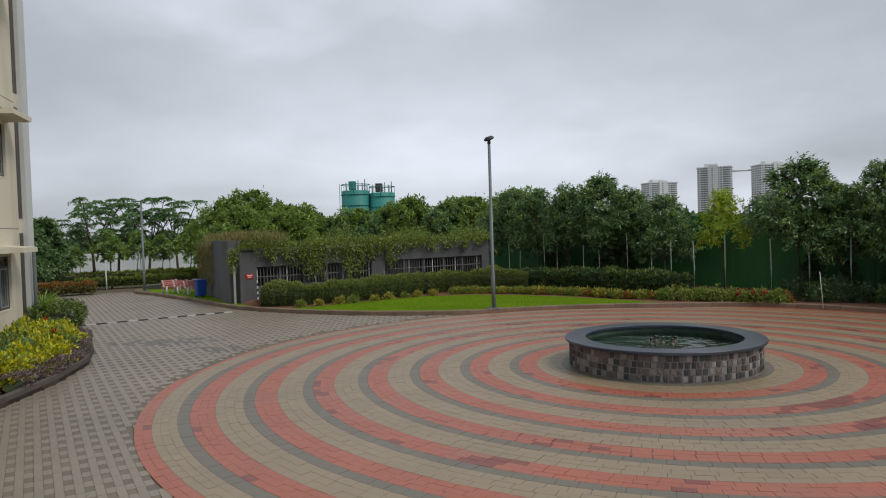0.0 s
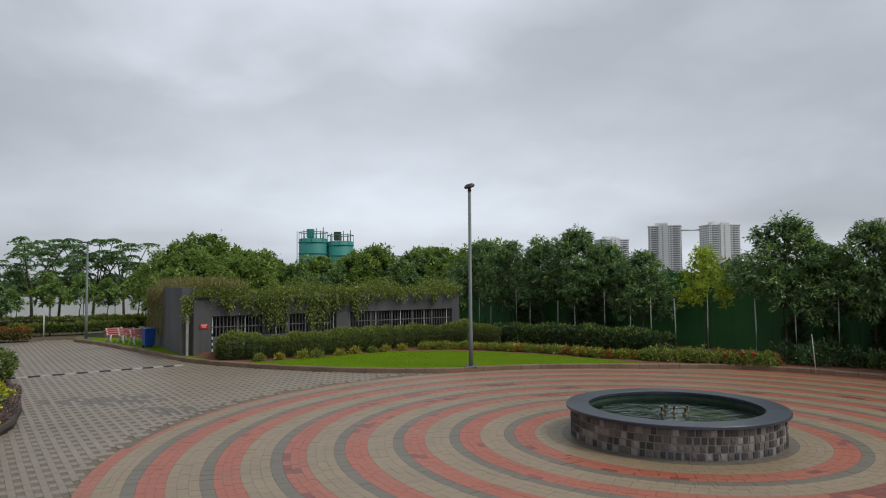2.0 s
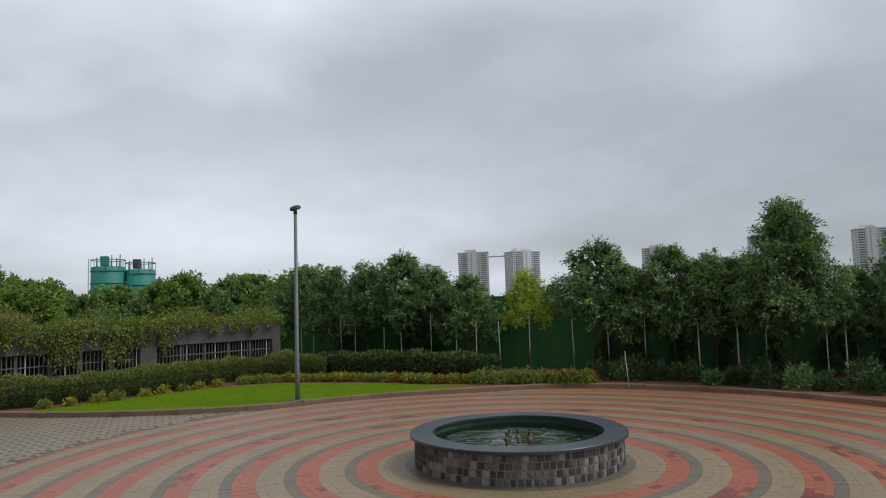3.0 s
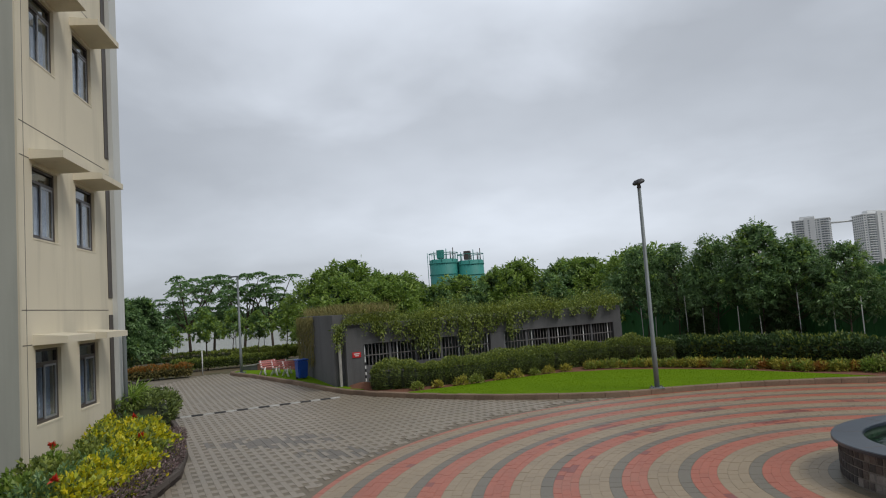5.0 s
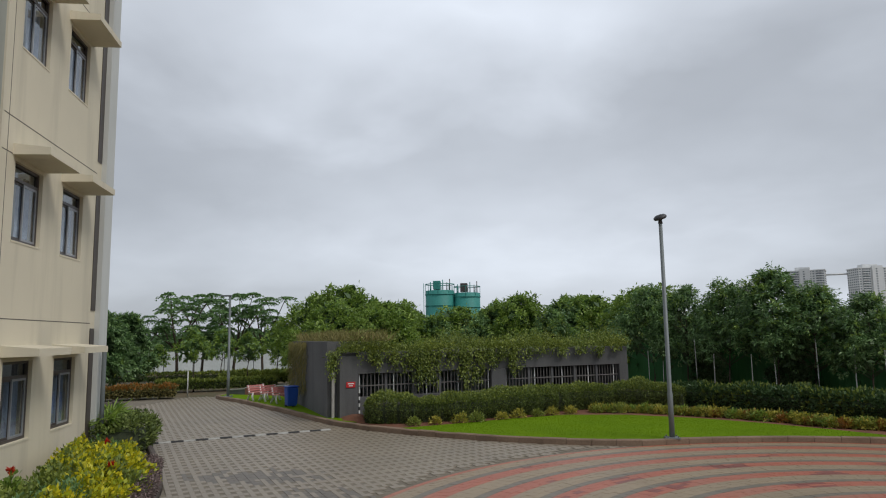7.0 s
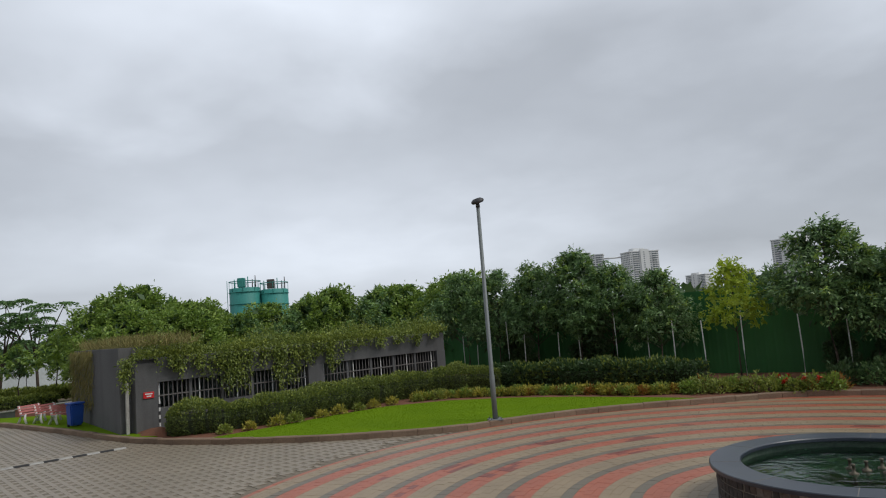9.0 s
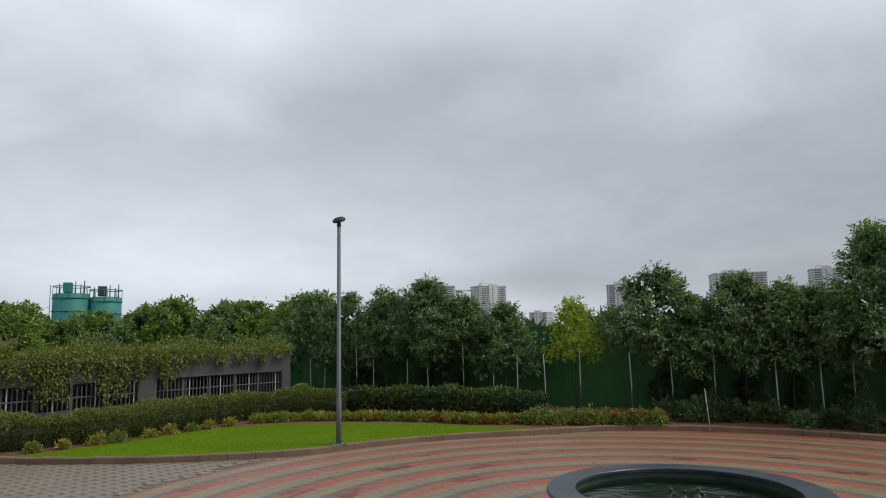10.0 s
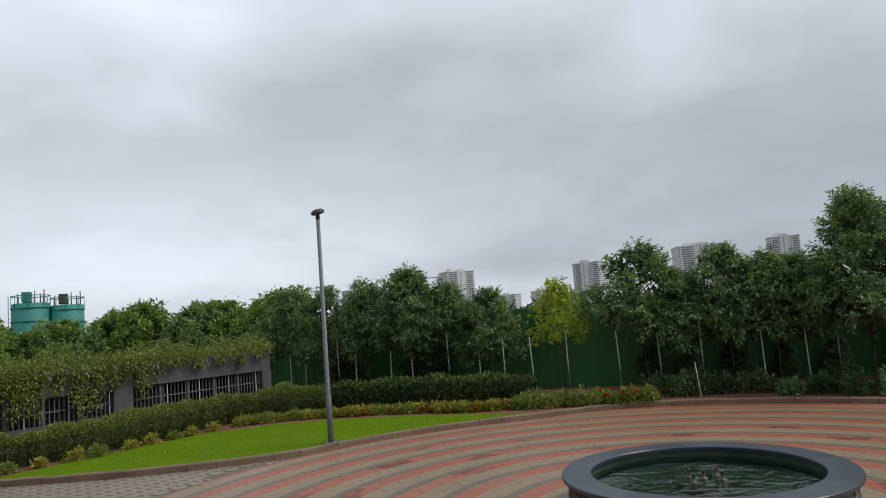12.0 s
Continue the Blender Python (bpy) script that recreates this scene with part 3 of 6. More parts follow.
flat("flower_bed", near_bed, 0.06, M_DARKSOIL, "dark soil of the flower bed along the building", thick=0.12)
kerb_run("kerb", KERB_LINE, "low weathered concrete kerb with rust-brown stain", inward=1)
kerb_run("bed_edging", BED_LINE, "low dark concrete edging of the flower bed", w=0.10, h=0.15, inward=-1, material=M_EDGING)

# grass blades on the lawn
rng = np.random.default_rng(3)
lawn_poly = [Vector((x, y)) for x, y in LAWN_FRONT + LAWN_BACK]


def inside_poly(x, y, poly):
    r, j = False, len(poly) - 1
    for i in range(len(poly)):
        a, b = poly[i], poly[j]
        if (a[1] > y) != (b[1] > y) and x < (b[0] - a[0]) * (y - a[1]) / (b[1] - a[1]) + a[0]:
            r = not r
        j = i
    return r


blades = [(x, y) for x, y in zip(rng.uniform(-4.4, 6.2, 60000), rng.uniform(18.7, 23.3, 60000)) if inside_poly(x, y, lawn_poly)]
bp = np.array([(x, y, 0.10) for x, y in blades])
tagged(quads_mesh("grass", leaf_quads(bp, np.tile((0, 0, 1.0), (len(bp), 1)), 0.014, 0.012, rng, 0, 0.35), M_GRASS), "short bright green grass blades of the lawn", "grass", kind="stuff")

# ---- fountain pool ----
POOL_R, POOL_H = 1.53, 0.445
pool = thing("fountain_pool", "round fountain pool clad in dark split stone with black granite coping", "fountain", Matrix.Translation(PC))
lathe("wall", [(1.26, -0.03), (1.26, POOL_H - 0.05), (1.458, POOL_H - 0.05), (1.458, -0.03)], M_MORTAR, pool, 120, "grey mortar joints", False)
lathe("lining", [(1.235, 0.0), (1.235, POOL_H - 0.05), (1.26, POOL_H - 0.05), (1.26, 0.0)], M_POOLIN, pool, 120, "", False)
lathe("coping", [(1.20, POOL_H - 0.042), (1.20, POOL_H - 0.008), (1.208, POOL_H), (POOL_R - 0.008, POOL_H), (POOL_R, POOL_H - 0.008), (POOL_R, POOL_H - 0.042)], M_GRANITE, pool, 120, "polished black granite coping", False)
solid("basin_floor", [(1.24 * math.cos(2 * math.pi * k / 64), 1.24 * math.sin(2 * math.pi * k / 64), 0.02) for k in range(64)], [tuple(range(64))], M_POOLIN, pool)
solid("water", [(1.236 * math.cos(2 * math.pi * k / 64), 1.236 * math.sin(2 * math.pi * k / 64), POOL_H - 0.12) for k in range(64)], [tuple(range(64))], M_WATER, pool, "rippled dark green water")
lathe("plinth", [(0.05, 0.02), (0.34, 0.02), (0.34, POOL_H - 0.135), (0.30, POOL_H - 0.122), (0.05, POOL_H - 0.122)], M_POOLIN, pool, 32, "dark round plinth just under the water")
for px, py in ((-0.20, -0.06), (0.20, 0.02), (-0.07, 0.15), (0.10, -0.17), (0.0, 0.0)):
    tube("nozzle", [(px, py, POOL_H - 0.14), (px, py, POOL_H - 0.105), (px, py, POOL_H - 0.095), (px, py, POOL_H - 0.04), (px, py, POOL_H - 0.035), (px, py, POOL_H - 0.015)], [0.052, 0.045, 0.017, 0.014, 0.022, 0.018], M_NOZZLE, pool, 10, "tarnished brass spray nozzle")
for k in range(10):
    a = 2 * math.pi * k / 10 + 0.2
    seam = box("coping_joint", (1.203, -0.003, POOL_H - 0.002), (POOL_R - 0.010, 0.003, POOL_H + 0.0015), M_MORTAR, pool)
    seam.rotation_euler = (0, 0, a)
srng = random.Random(11)
ROWS, PER = 4, 102
RH = (POOL_H - 0.06) / ROWS


def stone_shape(w, h, seed):
    """A split stone with a rough pillowed face; x outward, y along, z up."""
    q = random.Random(seed)
    j = lambda k: q.uniform(-k, k)
    back = [(0, -w, -h), (0, w, -h), (0, w, h), (0, -w, h)]
    front = [(0.017 + j(0.003), s * (w - 0.004 + j(0.003)), t * (h - 0.004 + j(0.003))) for s, t in ((-1, -1), (1, -1), (1, 1), (-1, 1))]
    mid = [(0.021 + j(0.004), j(w * 0.5), j(h * 0.5))]
    vs = back + front + mid
    fs = [(0, 1, 5, 4), (1, 2, 6, 5), (2, 3, 7, 6), (3, 0, 4, 7), (4, 5, 8), (5, 6, 8), (6, 7, 8), (7, 4, 8)]
    return vs, fs


stone_meshes = []
for k in range(12):
    vs, fs = stone_shape(0.0385 + 0.004 * (k % 3 - 1), RH / 2 - 0.005, k)
    me = bpy.data.meshes.new("stone")
    me.from_pydata(vs, [], fs)
    me.materials.append(M_STONE[(0, 1, 0, 1, 2, 1, 0, 2, 1, 0, 1, 2)[k]])
    stone_meshes.append(me)
rest_v, rest_f = [], []
for row in range(ROWS):
    for k in range(PER):
        a = 2 * math.pi * (k + 0.2 * row + srng.uniform(-0.10, 0.10)) / PER
        m = Matrix.Rotation(a, 4, "Z") @ Matrix.Translation((1.45, 0, 0.012 + RH * (row + 0.5)))
        if 186 < math.degrees(a) % 360 < 344:
            ob = new("stone", stone_meshes[srng.randrange(12)])
            ob.parent, ob.matrix_local = pool, m
        else:
            vs, fs = stone_shape(0.039, RH / 2 - 0.005, k + row * 99)
            o = len(rest_v)
            rest_v += [tuple(m @ Vector(v)) for v in vs]
            rest_f += [tuple(i + o for i in f) for f in fs]
tagged(solid("stone_facing", rest_v, rest_f, M_STONE[0], pool), "dark split stones of the far side", kind="stuff")

# ---- lamp posts ----
def lamp_post(label, x, y, z, h, head, k=1.0, paint=M_POLE):
    t = thing("lamp_post", label, "lamp post", Matrix.Translation((x, y, z)), group="lamp posts")
    part("base_plate", add_box(bmesh.new(), (-0.14, -0.14, 0), (0.14, 0.14, 0.03), 0.006), M_POLE, t)
    for sx in (-0.1, 0.1):
        for sy in (-0.1, 0.1):
            tube("bolt", [(sx, sy, 0.03), (sx, sy, 0.065)], [0.012, 0.012], M_GRILLE, t, 6)
    tube("pole", [(0, 0, 0.02), (0, 0, 0.9), (0, 0, 0.92), (0, 0, h)], [0.055 * k, 0.055 * k, 0.046 * k, 0.038 * k], paint, t, 14)
    if head == "disc":
        tube("collar", [(0, 0, h), (0, 0, h + 0.10)], [0.05, 0.035], M_LAMPHEAD, t, 12)
        hd = lathe("lamp_head", [(0.0, 0.06), (0.09, 0.055), (0.135, 0.02), (0.14, -0.01), (0.12, -0.035), (0.03, -0.05), (0.0, -0.05)], M_LAMPHEAD, t, 24, "flat round dark lamp head")
        hd.location = (0.0, 0, h + 0.13)
        hd.rotation_euler = (radians(14), radians(-18), 0)
    elif head == "arm":
        part("lamp_head", add_box(bmesh.new(), (-0.38, -0.06, h - 0.02), (0.05, 0.06, h + 0.04), 0.02), M_POLE, t, "flat grey street light head on an arm")
    return t


lamp_post("grey steel lamp post with a round head beside the lawn", 1.57, 19.08, 0.10, 4.42, "disc")
lamp_post("slim grey street lamp with a flat arm head", -12.45, 29.1, 0.10, 3.75, "arm")
lamp_post("blue-grey painted lamp post standing in the flower bed", -6.31, 8.24, 0.06, 7.2, "disc", 1.5, M_POLE_D)

# ---- apartment building ----
BX, BY, BROT = -8.69, 13.03, 16.0
bld = thing("apartment_building", "cream and grey painted apartment building with balconies and window shades", "building", pose(BX, BY, 0, 0, 0, BROT))
GX = -1.15
TOPZ = 17.6
FLOORS = [-3.0 + 2.593 + 3.0 * k for k in range(6)]


def wall_with_holes(name, axis_pt, y0, y1, z0, z1, holes, thick, material, label=""):
    """A wall in the plane x = axis_pt, its thickness behind it; holes (ya, yb, za, zb) go right through."""
    ys = sorted({y0, y1, *[h[0] for h in holes], *[h[1] for h in holes]})
    zs = sorted({z0, z1, *[h[2] for h in holes], *[h[3] for h in holes]})
    bm = bmesh.new()
    solidc = {}
    for i in range(len(ys) - 1):
        for j in range(len(zs) - 1):
            cy, cz = (ys[i] + ys[i + 1]) / 2, (zs[j] + zs[j + 1]) / 2
            solidc[i, j] = not any(h[0] < cy < h[1] and h[2] < cz < h[3] for h in holes)
    vcache = {}

    def v(x, y, z):
        k = (x, round(y, 4), round(z, 4))
        if k not in vcache:
            vcache[k] = bm.verts.new(k)
        return vcache[k]

    f, b = axis_pt, axis_pt - thick
    for (i, j), s in solidc.items():
        if not s:
            continue
        a, c, d, e = ys[i], ys[i + 1], zs[j], zs[j + 1]
        bm.faces.new((v(f, a, d), v(f, c, d), v(f, c, e), v(f, a, e)))
        bm.faces.new((v(b, a, d), v(b, a, e), v(b, c, e), v(b, c, d)))
        if not solidc.get((i - 1, j)):
            bm.faces.new((v(f, a, d), v(f, a, e), v(b, a, e), v(b, a, d)))
        if not solidc.get((i + 1, j)):
            bm.faces.new((v(f, c, d), v(b, c, d), v(b, c, e), v(f, c, e)))
        if not solidc.get((i, j - 1)):
            bm.faces.new((v(f, a, d), v(b, a, d), v(b, c, d), v(f, c, d)))
        if not solidc.get((i, j + 1)):
            bm.faces.new((v(f, a, e), v(f, c, e), v(b, c, e), v(b, a, e)))
    return part(name, bm, material, bld, label)


def window(x, y0, y1, z0, z1, grilled=False):
    """A sliding window set back in its opening: outer frame, transom, two sashes, panes, curtain."""
    w = thing("window", "", "")
    w.parent, w.location = bld, (x - 0.12, 0, 0)
    f = 0.045
    bm = bmesh.new()
    for lo, hi in (((0, y0, z0), (0.06, y0 + f, z1)), ((0, y1 - f, z0), (0.06, y1, z1)), ((0, y0 + f, z0), (0.06, y1 - f, z0 + f)), ((0, y0 + f, z1 - f), (0.06, y1 - f, z1))):
        add_box(bm, lo, hi)
    zt = z1 - 0.27
    add_box(bm, (0, y0 + f, zt), (0.06, y1 - f, zt + 0.05))
    part("window_frame", bm, M_FRAME, w, "dark brown frame")
    ym = (y0 + y1) / 2
    for a, b, dx, m in ((y0 + f, ym + 0.02, 0.012, M_FRAME), (ym - 0.02, y1 - f, 0.034, M_ALU)):
        bm = bmesh.new()
        for lo, hi in (((dx, a, z0 + f), (dx + 0.02, a + 0.035, zt)), ((dx, b - 0.035, z0 + f), (dx + 0.02, b, zt)), ((dx, a + 0.035, z0 + f), (dx + 0.02, b - 0.035, z0 + f + 0.035)), ((dx, a + 0.035, zt - 0.035), (dx + 0.02, b - 0.035, zt))):
            add_box(bm, lo, hi)
        part("sash", bm, m, w)
        box("pane", (dx + 0.008, a + 0.035, z0 + f + 0.035), (dx + 0.012, b - 0.035, zt - 0.035), M_GLASS, w).visible_shadow = False
    box("pane", (0.02, y0 + f, zt + 0.05), (0.024, y1 - f, z1 - f), M_GLASS, w).visible_shadow = False
    n = 14
    ya, yb = ym - 0.02, y1 - f
    vs = [(-0.06 + 0.02 * math.sin(i * 2.1), ya + (yb - ya) * i / n, z) for i in range(n + 1) for z in (z0 + 0.05, zt)]
    solid("curtain", vs, [(2 * i, 2 * i + 2, 2 * i + 3, 2 * i + 1) for i in range(n)], M_CURTAIN, w, "pale blue-grey curtain")
    # dark board in place of the room's shade
    box("shade_backing", (-0.5, y0 - 0.1, z0 - 0.1), (-0.46, y1 + 0.1, z1 + 0.1), M_DARKROOM, w)
    box("window_sill", (0.02, y0 - 0.01, z0 - 0.03), (0.128, y1 + 0.01, z0 - 0.002), M_CREAM if x > -0.5 else M_GREYPAINT, w)
    return w


WIN = ((0.50, 1.50), (2.34, 3.32))
holesA, holesG = [], []
for k, fz in enumerate(FLOORS):
    for a, b in WIN:
        holesA.append((a, b, fz + 1.17, fz + 2.37))
wall_with_holes("wall", 0.0, 0.0, 4.25, -0.1, TOPZ, holesA, 0.22, M_CREAM, "cream painted plaster wall with fine grooves")
for k, fz in enumerate(FLOORS):
    for a, b in WIN:
        window(0.0, a, b, fz + 1.17, fz + 2.37)
        # sun shade: a slab that tapers to a thin edge
        z = fz + 2.44
        y0, y1 = a - 0.10, b + 0.14
        vs = [(0, y0, z), (0, y1, z), (0, y1, z + 0.17), (0, y0, z + 0.17), (0.52, y0, z + 0.01), (0.52, y1, z + 0.01), (0.52, y1, z + 0.12), (0.52, y0, z + 0.12)]
        solid("sun_shade", vs, [(0, 4, 5, 1), (3, 2, 6, 7), (4, 7, 6, 5), (0, 3, 7, 4), (1, 5, 6, 2)], M_CREAM, bld, "cream concrete sun shade over the window")
    for zz in (fz + 3.0, fz + 2.45):
        for ya, yb in ((0.06, 3.98),) if zz > fz + 2.9 else ((0.06, 0.39),):
            box("groove", (-0.004, ya, zz - 0.007), (0.003, yb, zz + 0.007), M_GROOVE, bld)
# recessed pipe shaft and the fin beyond it
for k, fz in enumerate(FLOORS):
    box("louvre_panel", (0.003, 3.99, fz + 0.25), (0.016, 4.22, fz + 2.9), M_FRAME, bld, label="dark brown louvred shaft panel")
tube("drain_pipe", [(0.2, 4.3, 0), (0.2, 4.3, 2.1)], [0.045, 0.045], M_GREYPAINT, bld, 10)
box("fin_wall", (-3.0, 4.25, -0.1), (0.10, 4.72, TOPZ), M_FIN, bld, label="pale white painted end wall")
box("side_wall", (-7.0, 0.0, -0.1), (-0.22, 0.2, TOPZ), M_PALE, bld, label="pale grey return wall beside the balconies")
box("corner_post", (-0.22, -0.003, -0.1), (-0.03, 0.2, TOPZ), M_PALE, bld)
box("rear_wall", (-7.2, 4.3, -0.1), (-3.0, 4.75, TOPZ), M_CREAM, bld)
box("groove", (-0.004, 0.205, 0.0), (0.003, 0.217, TOPZ), M_GROOVE, bld)
# grey balcony facade
GY0 = -11.0
bays = [0.0, -4.6, -9.2]
for b0 in bays:
    for fz in FLOORS:
        holesG.append((b0 - 1.33, b0, fz - 0.04 + 0.2, fz + 2.39))
        holesG.append((b0 - 1.98, b0 - 1.55, fz + 1.3, fz + 2.39))
        holesG.append((b0 - 3.8, b0 - 3.0, fz + 0.2, fz + 2.39))
holesG = [h for h in holesG if h[0] > GY0 + 0.1]
wall_with_holes("balcony_wall", GX, GY0, 0.0, -0.4, TOPZ, holesG, 0.2, M_GREYPAINT, "grey painted plaster wall")
for b0 in bays[:2]:
    for fz in FLOORS:
        zb = fz + 2.39
        box("balcony_band", (GX + 0.004, b0 - 1.33, zb), (GX + 0.014, b0 - 0.004, zb + 0.78), M_BANDGREY, bld, 0.003, "dark grey balcony upstand")
        box("balcony_floor", (GX - 0.42, b0 - 1.36, zb + 0.50), (GX - 0.2, b0 - 0.002, zb + 0.72), M_GREYPAINT, bld)
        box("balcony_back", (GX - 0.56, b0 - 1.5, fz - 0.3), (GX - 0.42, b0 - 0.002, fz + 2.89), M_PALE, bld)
        box("balcony_side", (GX - 0.42, b0 - 1.5, fz - 0.3), (GX - 0.2, b0 - 1.36, fz + 2.9), M_GREYPAINT, bld)
        # glazed balcony door
        dr = thing("door", "", "")
        dr.parent, dr.location = bld, (GX - 0.418, 0.0, 0)
        bm = bmesh.new()
        for lo, hi in (((0, b0 - 1.15, fz + 0.22), (0.06, b0 - 1.07, fz + 2.25)), ((0, b0 - 0.23, fz + 0.22), (0.06, b0 - 0.15, fz + 2.25)), ((0, b0 - 1.07, fz + 2.17), (0.06, b0 - 0.23, fz + 2.25)), ((0, b0 - 0.69, fz + 0.22), (0.06, b0 - 0.62, fz + 2.17))):
            add_box(bm, lo, hi)
        part("door_frame", bm, M_ALU, dr)
        box("door_panel", (0.01, b0 - 1.07, fz + 0.22), (0.03, b0 - 0.69, fz + 2.17), M_DOORPANEL, dr, label="pale grey door leaf")
        box("door_panel", (0.02, b0 - 0.62, fz + 0.22), (0.04, b0 - 0.23, fz + 2.17), M_DOORPANEL, dr)
        # railing
        z0 = fz + 0.17
        rl = thing("railing", "", "")
        rl.parent, rl.location = bld, (GX - 0.06, 0, z0)
        y0, y1 = b0 - 1.32, b0 - 0.22
        box("top_rail", (-0.03, y0, 1.04), (0.03, y1 + 0.03, 1.09), M_RAIL, rl, 0.008)
        box("mid_rail", (-0.015, y0, 0.92), (0.015, y1, 0.95), M_RAIL, rl)
        box("bottom_rail", (-0.015, y0, 0.06), (0.015, y1, 0.09), M_RAIL, rl)
        box("rail_post", (-0.025, y1 - 0.05, 0.0), (0.025, y1, 1.04), M_RAIL, rl)
        for i in range(11):
            y = y0 + 0.04 + (y1 - y0 - 0.12) * i / 10
            box("baluster", (-0.008, y - 0.009, 0.09), (0.008, y + 0.009, 0.92), M_RAIL, rl)
        window(GX, b0 - 1.98, b0 - 1.55, fz + 1.3, fz + 2.39)
        # barred tall opening
        for i in range(7):
            y = b0 - 3.74 + 0.68 * i / 6
            box("window_bar", (GX - 0.06, y - 0.014, fz + 0.2), (GX - 0.03, y + 0.014, fz + 2.39), M_WHITE, bld)
        # dark board painted as the shade behind the bars
        box("shade_backing", (GX - 0.6, b0 - 3.9, fz), (GX - 0.5, b0 - 2.9, fz + 2.6), M_DARKROOM, bld)
        box("groove", (GX - 0.004, b0 - 4.5, zb + 0.78), (GX + 0.003, b0 - 1.34, zb + 0.80), M_GROOVE, bld)
        box("groove", (GX - 0.004, b0 - 4.5, zb - 0.02), (GX + 0.003, b0 - 3.82, zb), M_GROOVE, bld)
box("roof", (-9.0, GY0, TOPZ), (0.25, 5.45, TOPZ + 0.3), M_CREAM, bld)
# dark block filling in for the unlit inside of the building
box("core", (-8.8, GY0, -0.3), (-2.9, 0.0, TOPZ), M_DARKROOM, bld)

red_cloth = thing("folded_cloth", "red folded cloth lying on the balcony floor behind the railing", "cloth", pose(BX, BY, 0, 0, 0, BROT))
part("cloth", add_box(bmesh.new(), (GX - 0.40, -1.25, FLOORS[0] + 3.11), (GX - 0.21, -0.62, FLOORS[0] + 3.20), 0.025), M_RED, red_cloth)

# ---- ramp building with hanging plants ----
VX, VY = -6.02, 22.69
VA = math.degrees(math.atan2(0.5224, 0.8527))
ramp_b = thing("ramp_house", "low grey cement ramp house with barred openings and hanging plants", "building", pose(VX, VY, 0, 0, 0, VA))
# local x along the front, y away from it
def rbox(name, lo, hi, m, label=""):
    return box(name, lo, hi, m, ramp_b, 0.008, label)


rbox("pillar", (-0.36, 0.0, 0.0), (0.16, 0.3, 1.72), M_CONC, "dark grey cement pillar")
rbox("beam", (0.16, 0.02, 1.24), (9.3, 0.32, 1.80), M_CONC, "grey cement roof beam")
for a, b in ((4.25, 4.75), (8.95, 9.3)):
    rbox("pier", (a, 0.0, 0.0), (b, 0.30, 1.24), M_CONC)
rbox("plinth", (0.16, 0.03, 0.0), (9.0, 0.28, 0.62), M_CONC)
for a, b in ((0.16, 4.25), (4.75, 8.95)):
    n = max(2, round((b - a) / 0.85))
    for i in range(1, n):
        x = a + (b - a) * i / n
        rbox("mullion", (x - 0.04, 0.08, 0.62), (x + 0.04, 0.2, 1.24), M_CONC)
    k = round((b - a) / 0.11)
    for i in range(k):
        x = a + (b - a) * (i + 0.5) / k
        box("grille_bar", (x - 0.012, 0.10, 0.62), (x + 0.012, 0.12, 1.24), M_GRILLE if i % 9 else M_WHITE, ramp_b)
    box("grille_rail", (a, 0.09, 0.90), (b, 0.13, 0.93), M_GRILLE, ramp_b)
rbox("roof_slab", (-0.3, 0.32, 1.62), (9.3, 5.5, 1.80), M_CONC)
# back wall coloured pale to throw light into the openings
rbox("pale_bounce_wall", (0.2, 5.2, -0.02), (9.3, 5.5, 1.62), M_FARWALL)
# solid block on the road side
blk = [(-6.72, 22.62), (-9.45, 27.55), (-6.6, 29.2), (-6.3, 28.7), (-8.85, 27.2), (-6.38, 22.80)]
inv = ramp_b.matrix_world.inverted()
bl = [inv @ Vector((x, y, 0)) for x, y in blk]
k = len(bl)
solid("side_wall", [(p.x, p.y, z) for z in (0.0, 2.12) for p in bl], [tuple(range(k)), tuple(range(2 * k - 1, k - 1, -1))] + [(i, i + k, (i + 1) % k + k, (i + 1) % k) for i in range(k)], M_CONC, ramp_b, "tall dark grey cement wall")
jm = inv @ Vector((-6.55, 22.62, 0))
box("door_jamb", (jm.x - 0.05, jm.y - 0.08, 0.05), (jm.x + 0.02, jm.y - 0.01, 1.3), M_BUMPW, ramp_b, 0.004, "white painted jamb")
# end wall added to keep daylight out of the openings
rbox("added_end_wall", (9.0, 0.32, 0.0), (9.3, 5.2, 1.62), M_CONC)
# floor coloured dark to stand for the shade inside
rbox("shade_floor", (-0.3, 0.3, 0.0), (9.0, 5.2, 0.09), M_DARKROOM)
sign = thing("sign", "small red sign with white lines fixed to the cement pillar", "sign", pose(VX, VY, 0, 0, 0, VA))
box("board", (-0.19, -0.025, 0.89), (0.06, -0.004, 1.04), M_RED, sign, 0.003)
for i, (a, b, z) in enumerate(((-0.15, 0.02, 0.98), (-0.12, -0.01, 0.925))):
    box("writing_bar", (a, -0.029, z), (b, -0.026, z + 0.028), M_WHITE, sign)
strip = thing("reflector_strip", "narrow black and white striped strip on the pillar corner", "sign", pose(VX, VY, 0, 0, 0, VA))
for i in range(8):
    box("stripe", (0.165, -0.01, 0.1 + i * 0.09), (0.20, 0.03, 0.19 + i * 0.09), M_WHITE if i % 2 else M_BUMPK, strip)

heap_v, heap_f, hr = [(0, 0, 0.17)], [], random.Random(6)
for ring in range(1, 4):
    for k in range(20):
        rr = ring / 3 * (1 + 0.2 * math.sin(k * 1.9) + hr.uniform(-0.08, 0.08))
        heap_v.append((0.75 * rr * math.cos(k * math.pi / 10), 0.36 * rr * math.sin(k * math.pi / 10), (0.17 * (1 - (ring / 3) ** 1.6)) - 0.005))
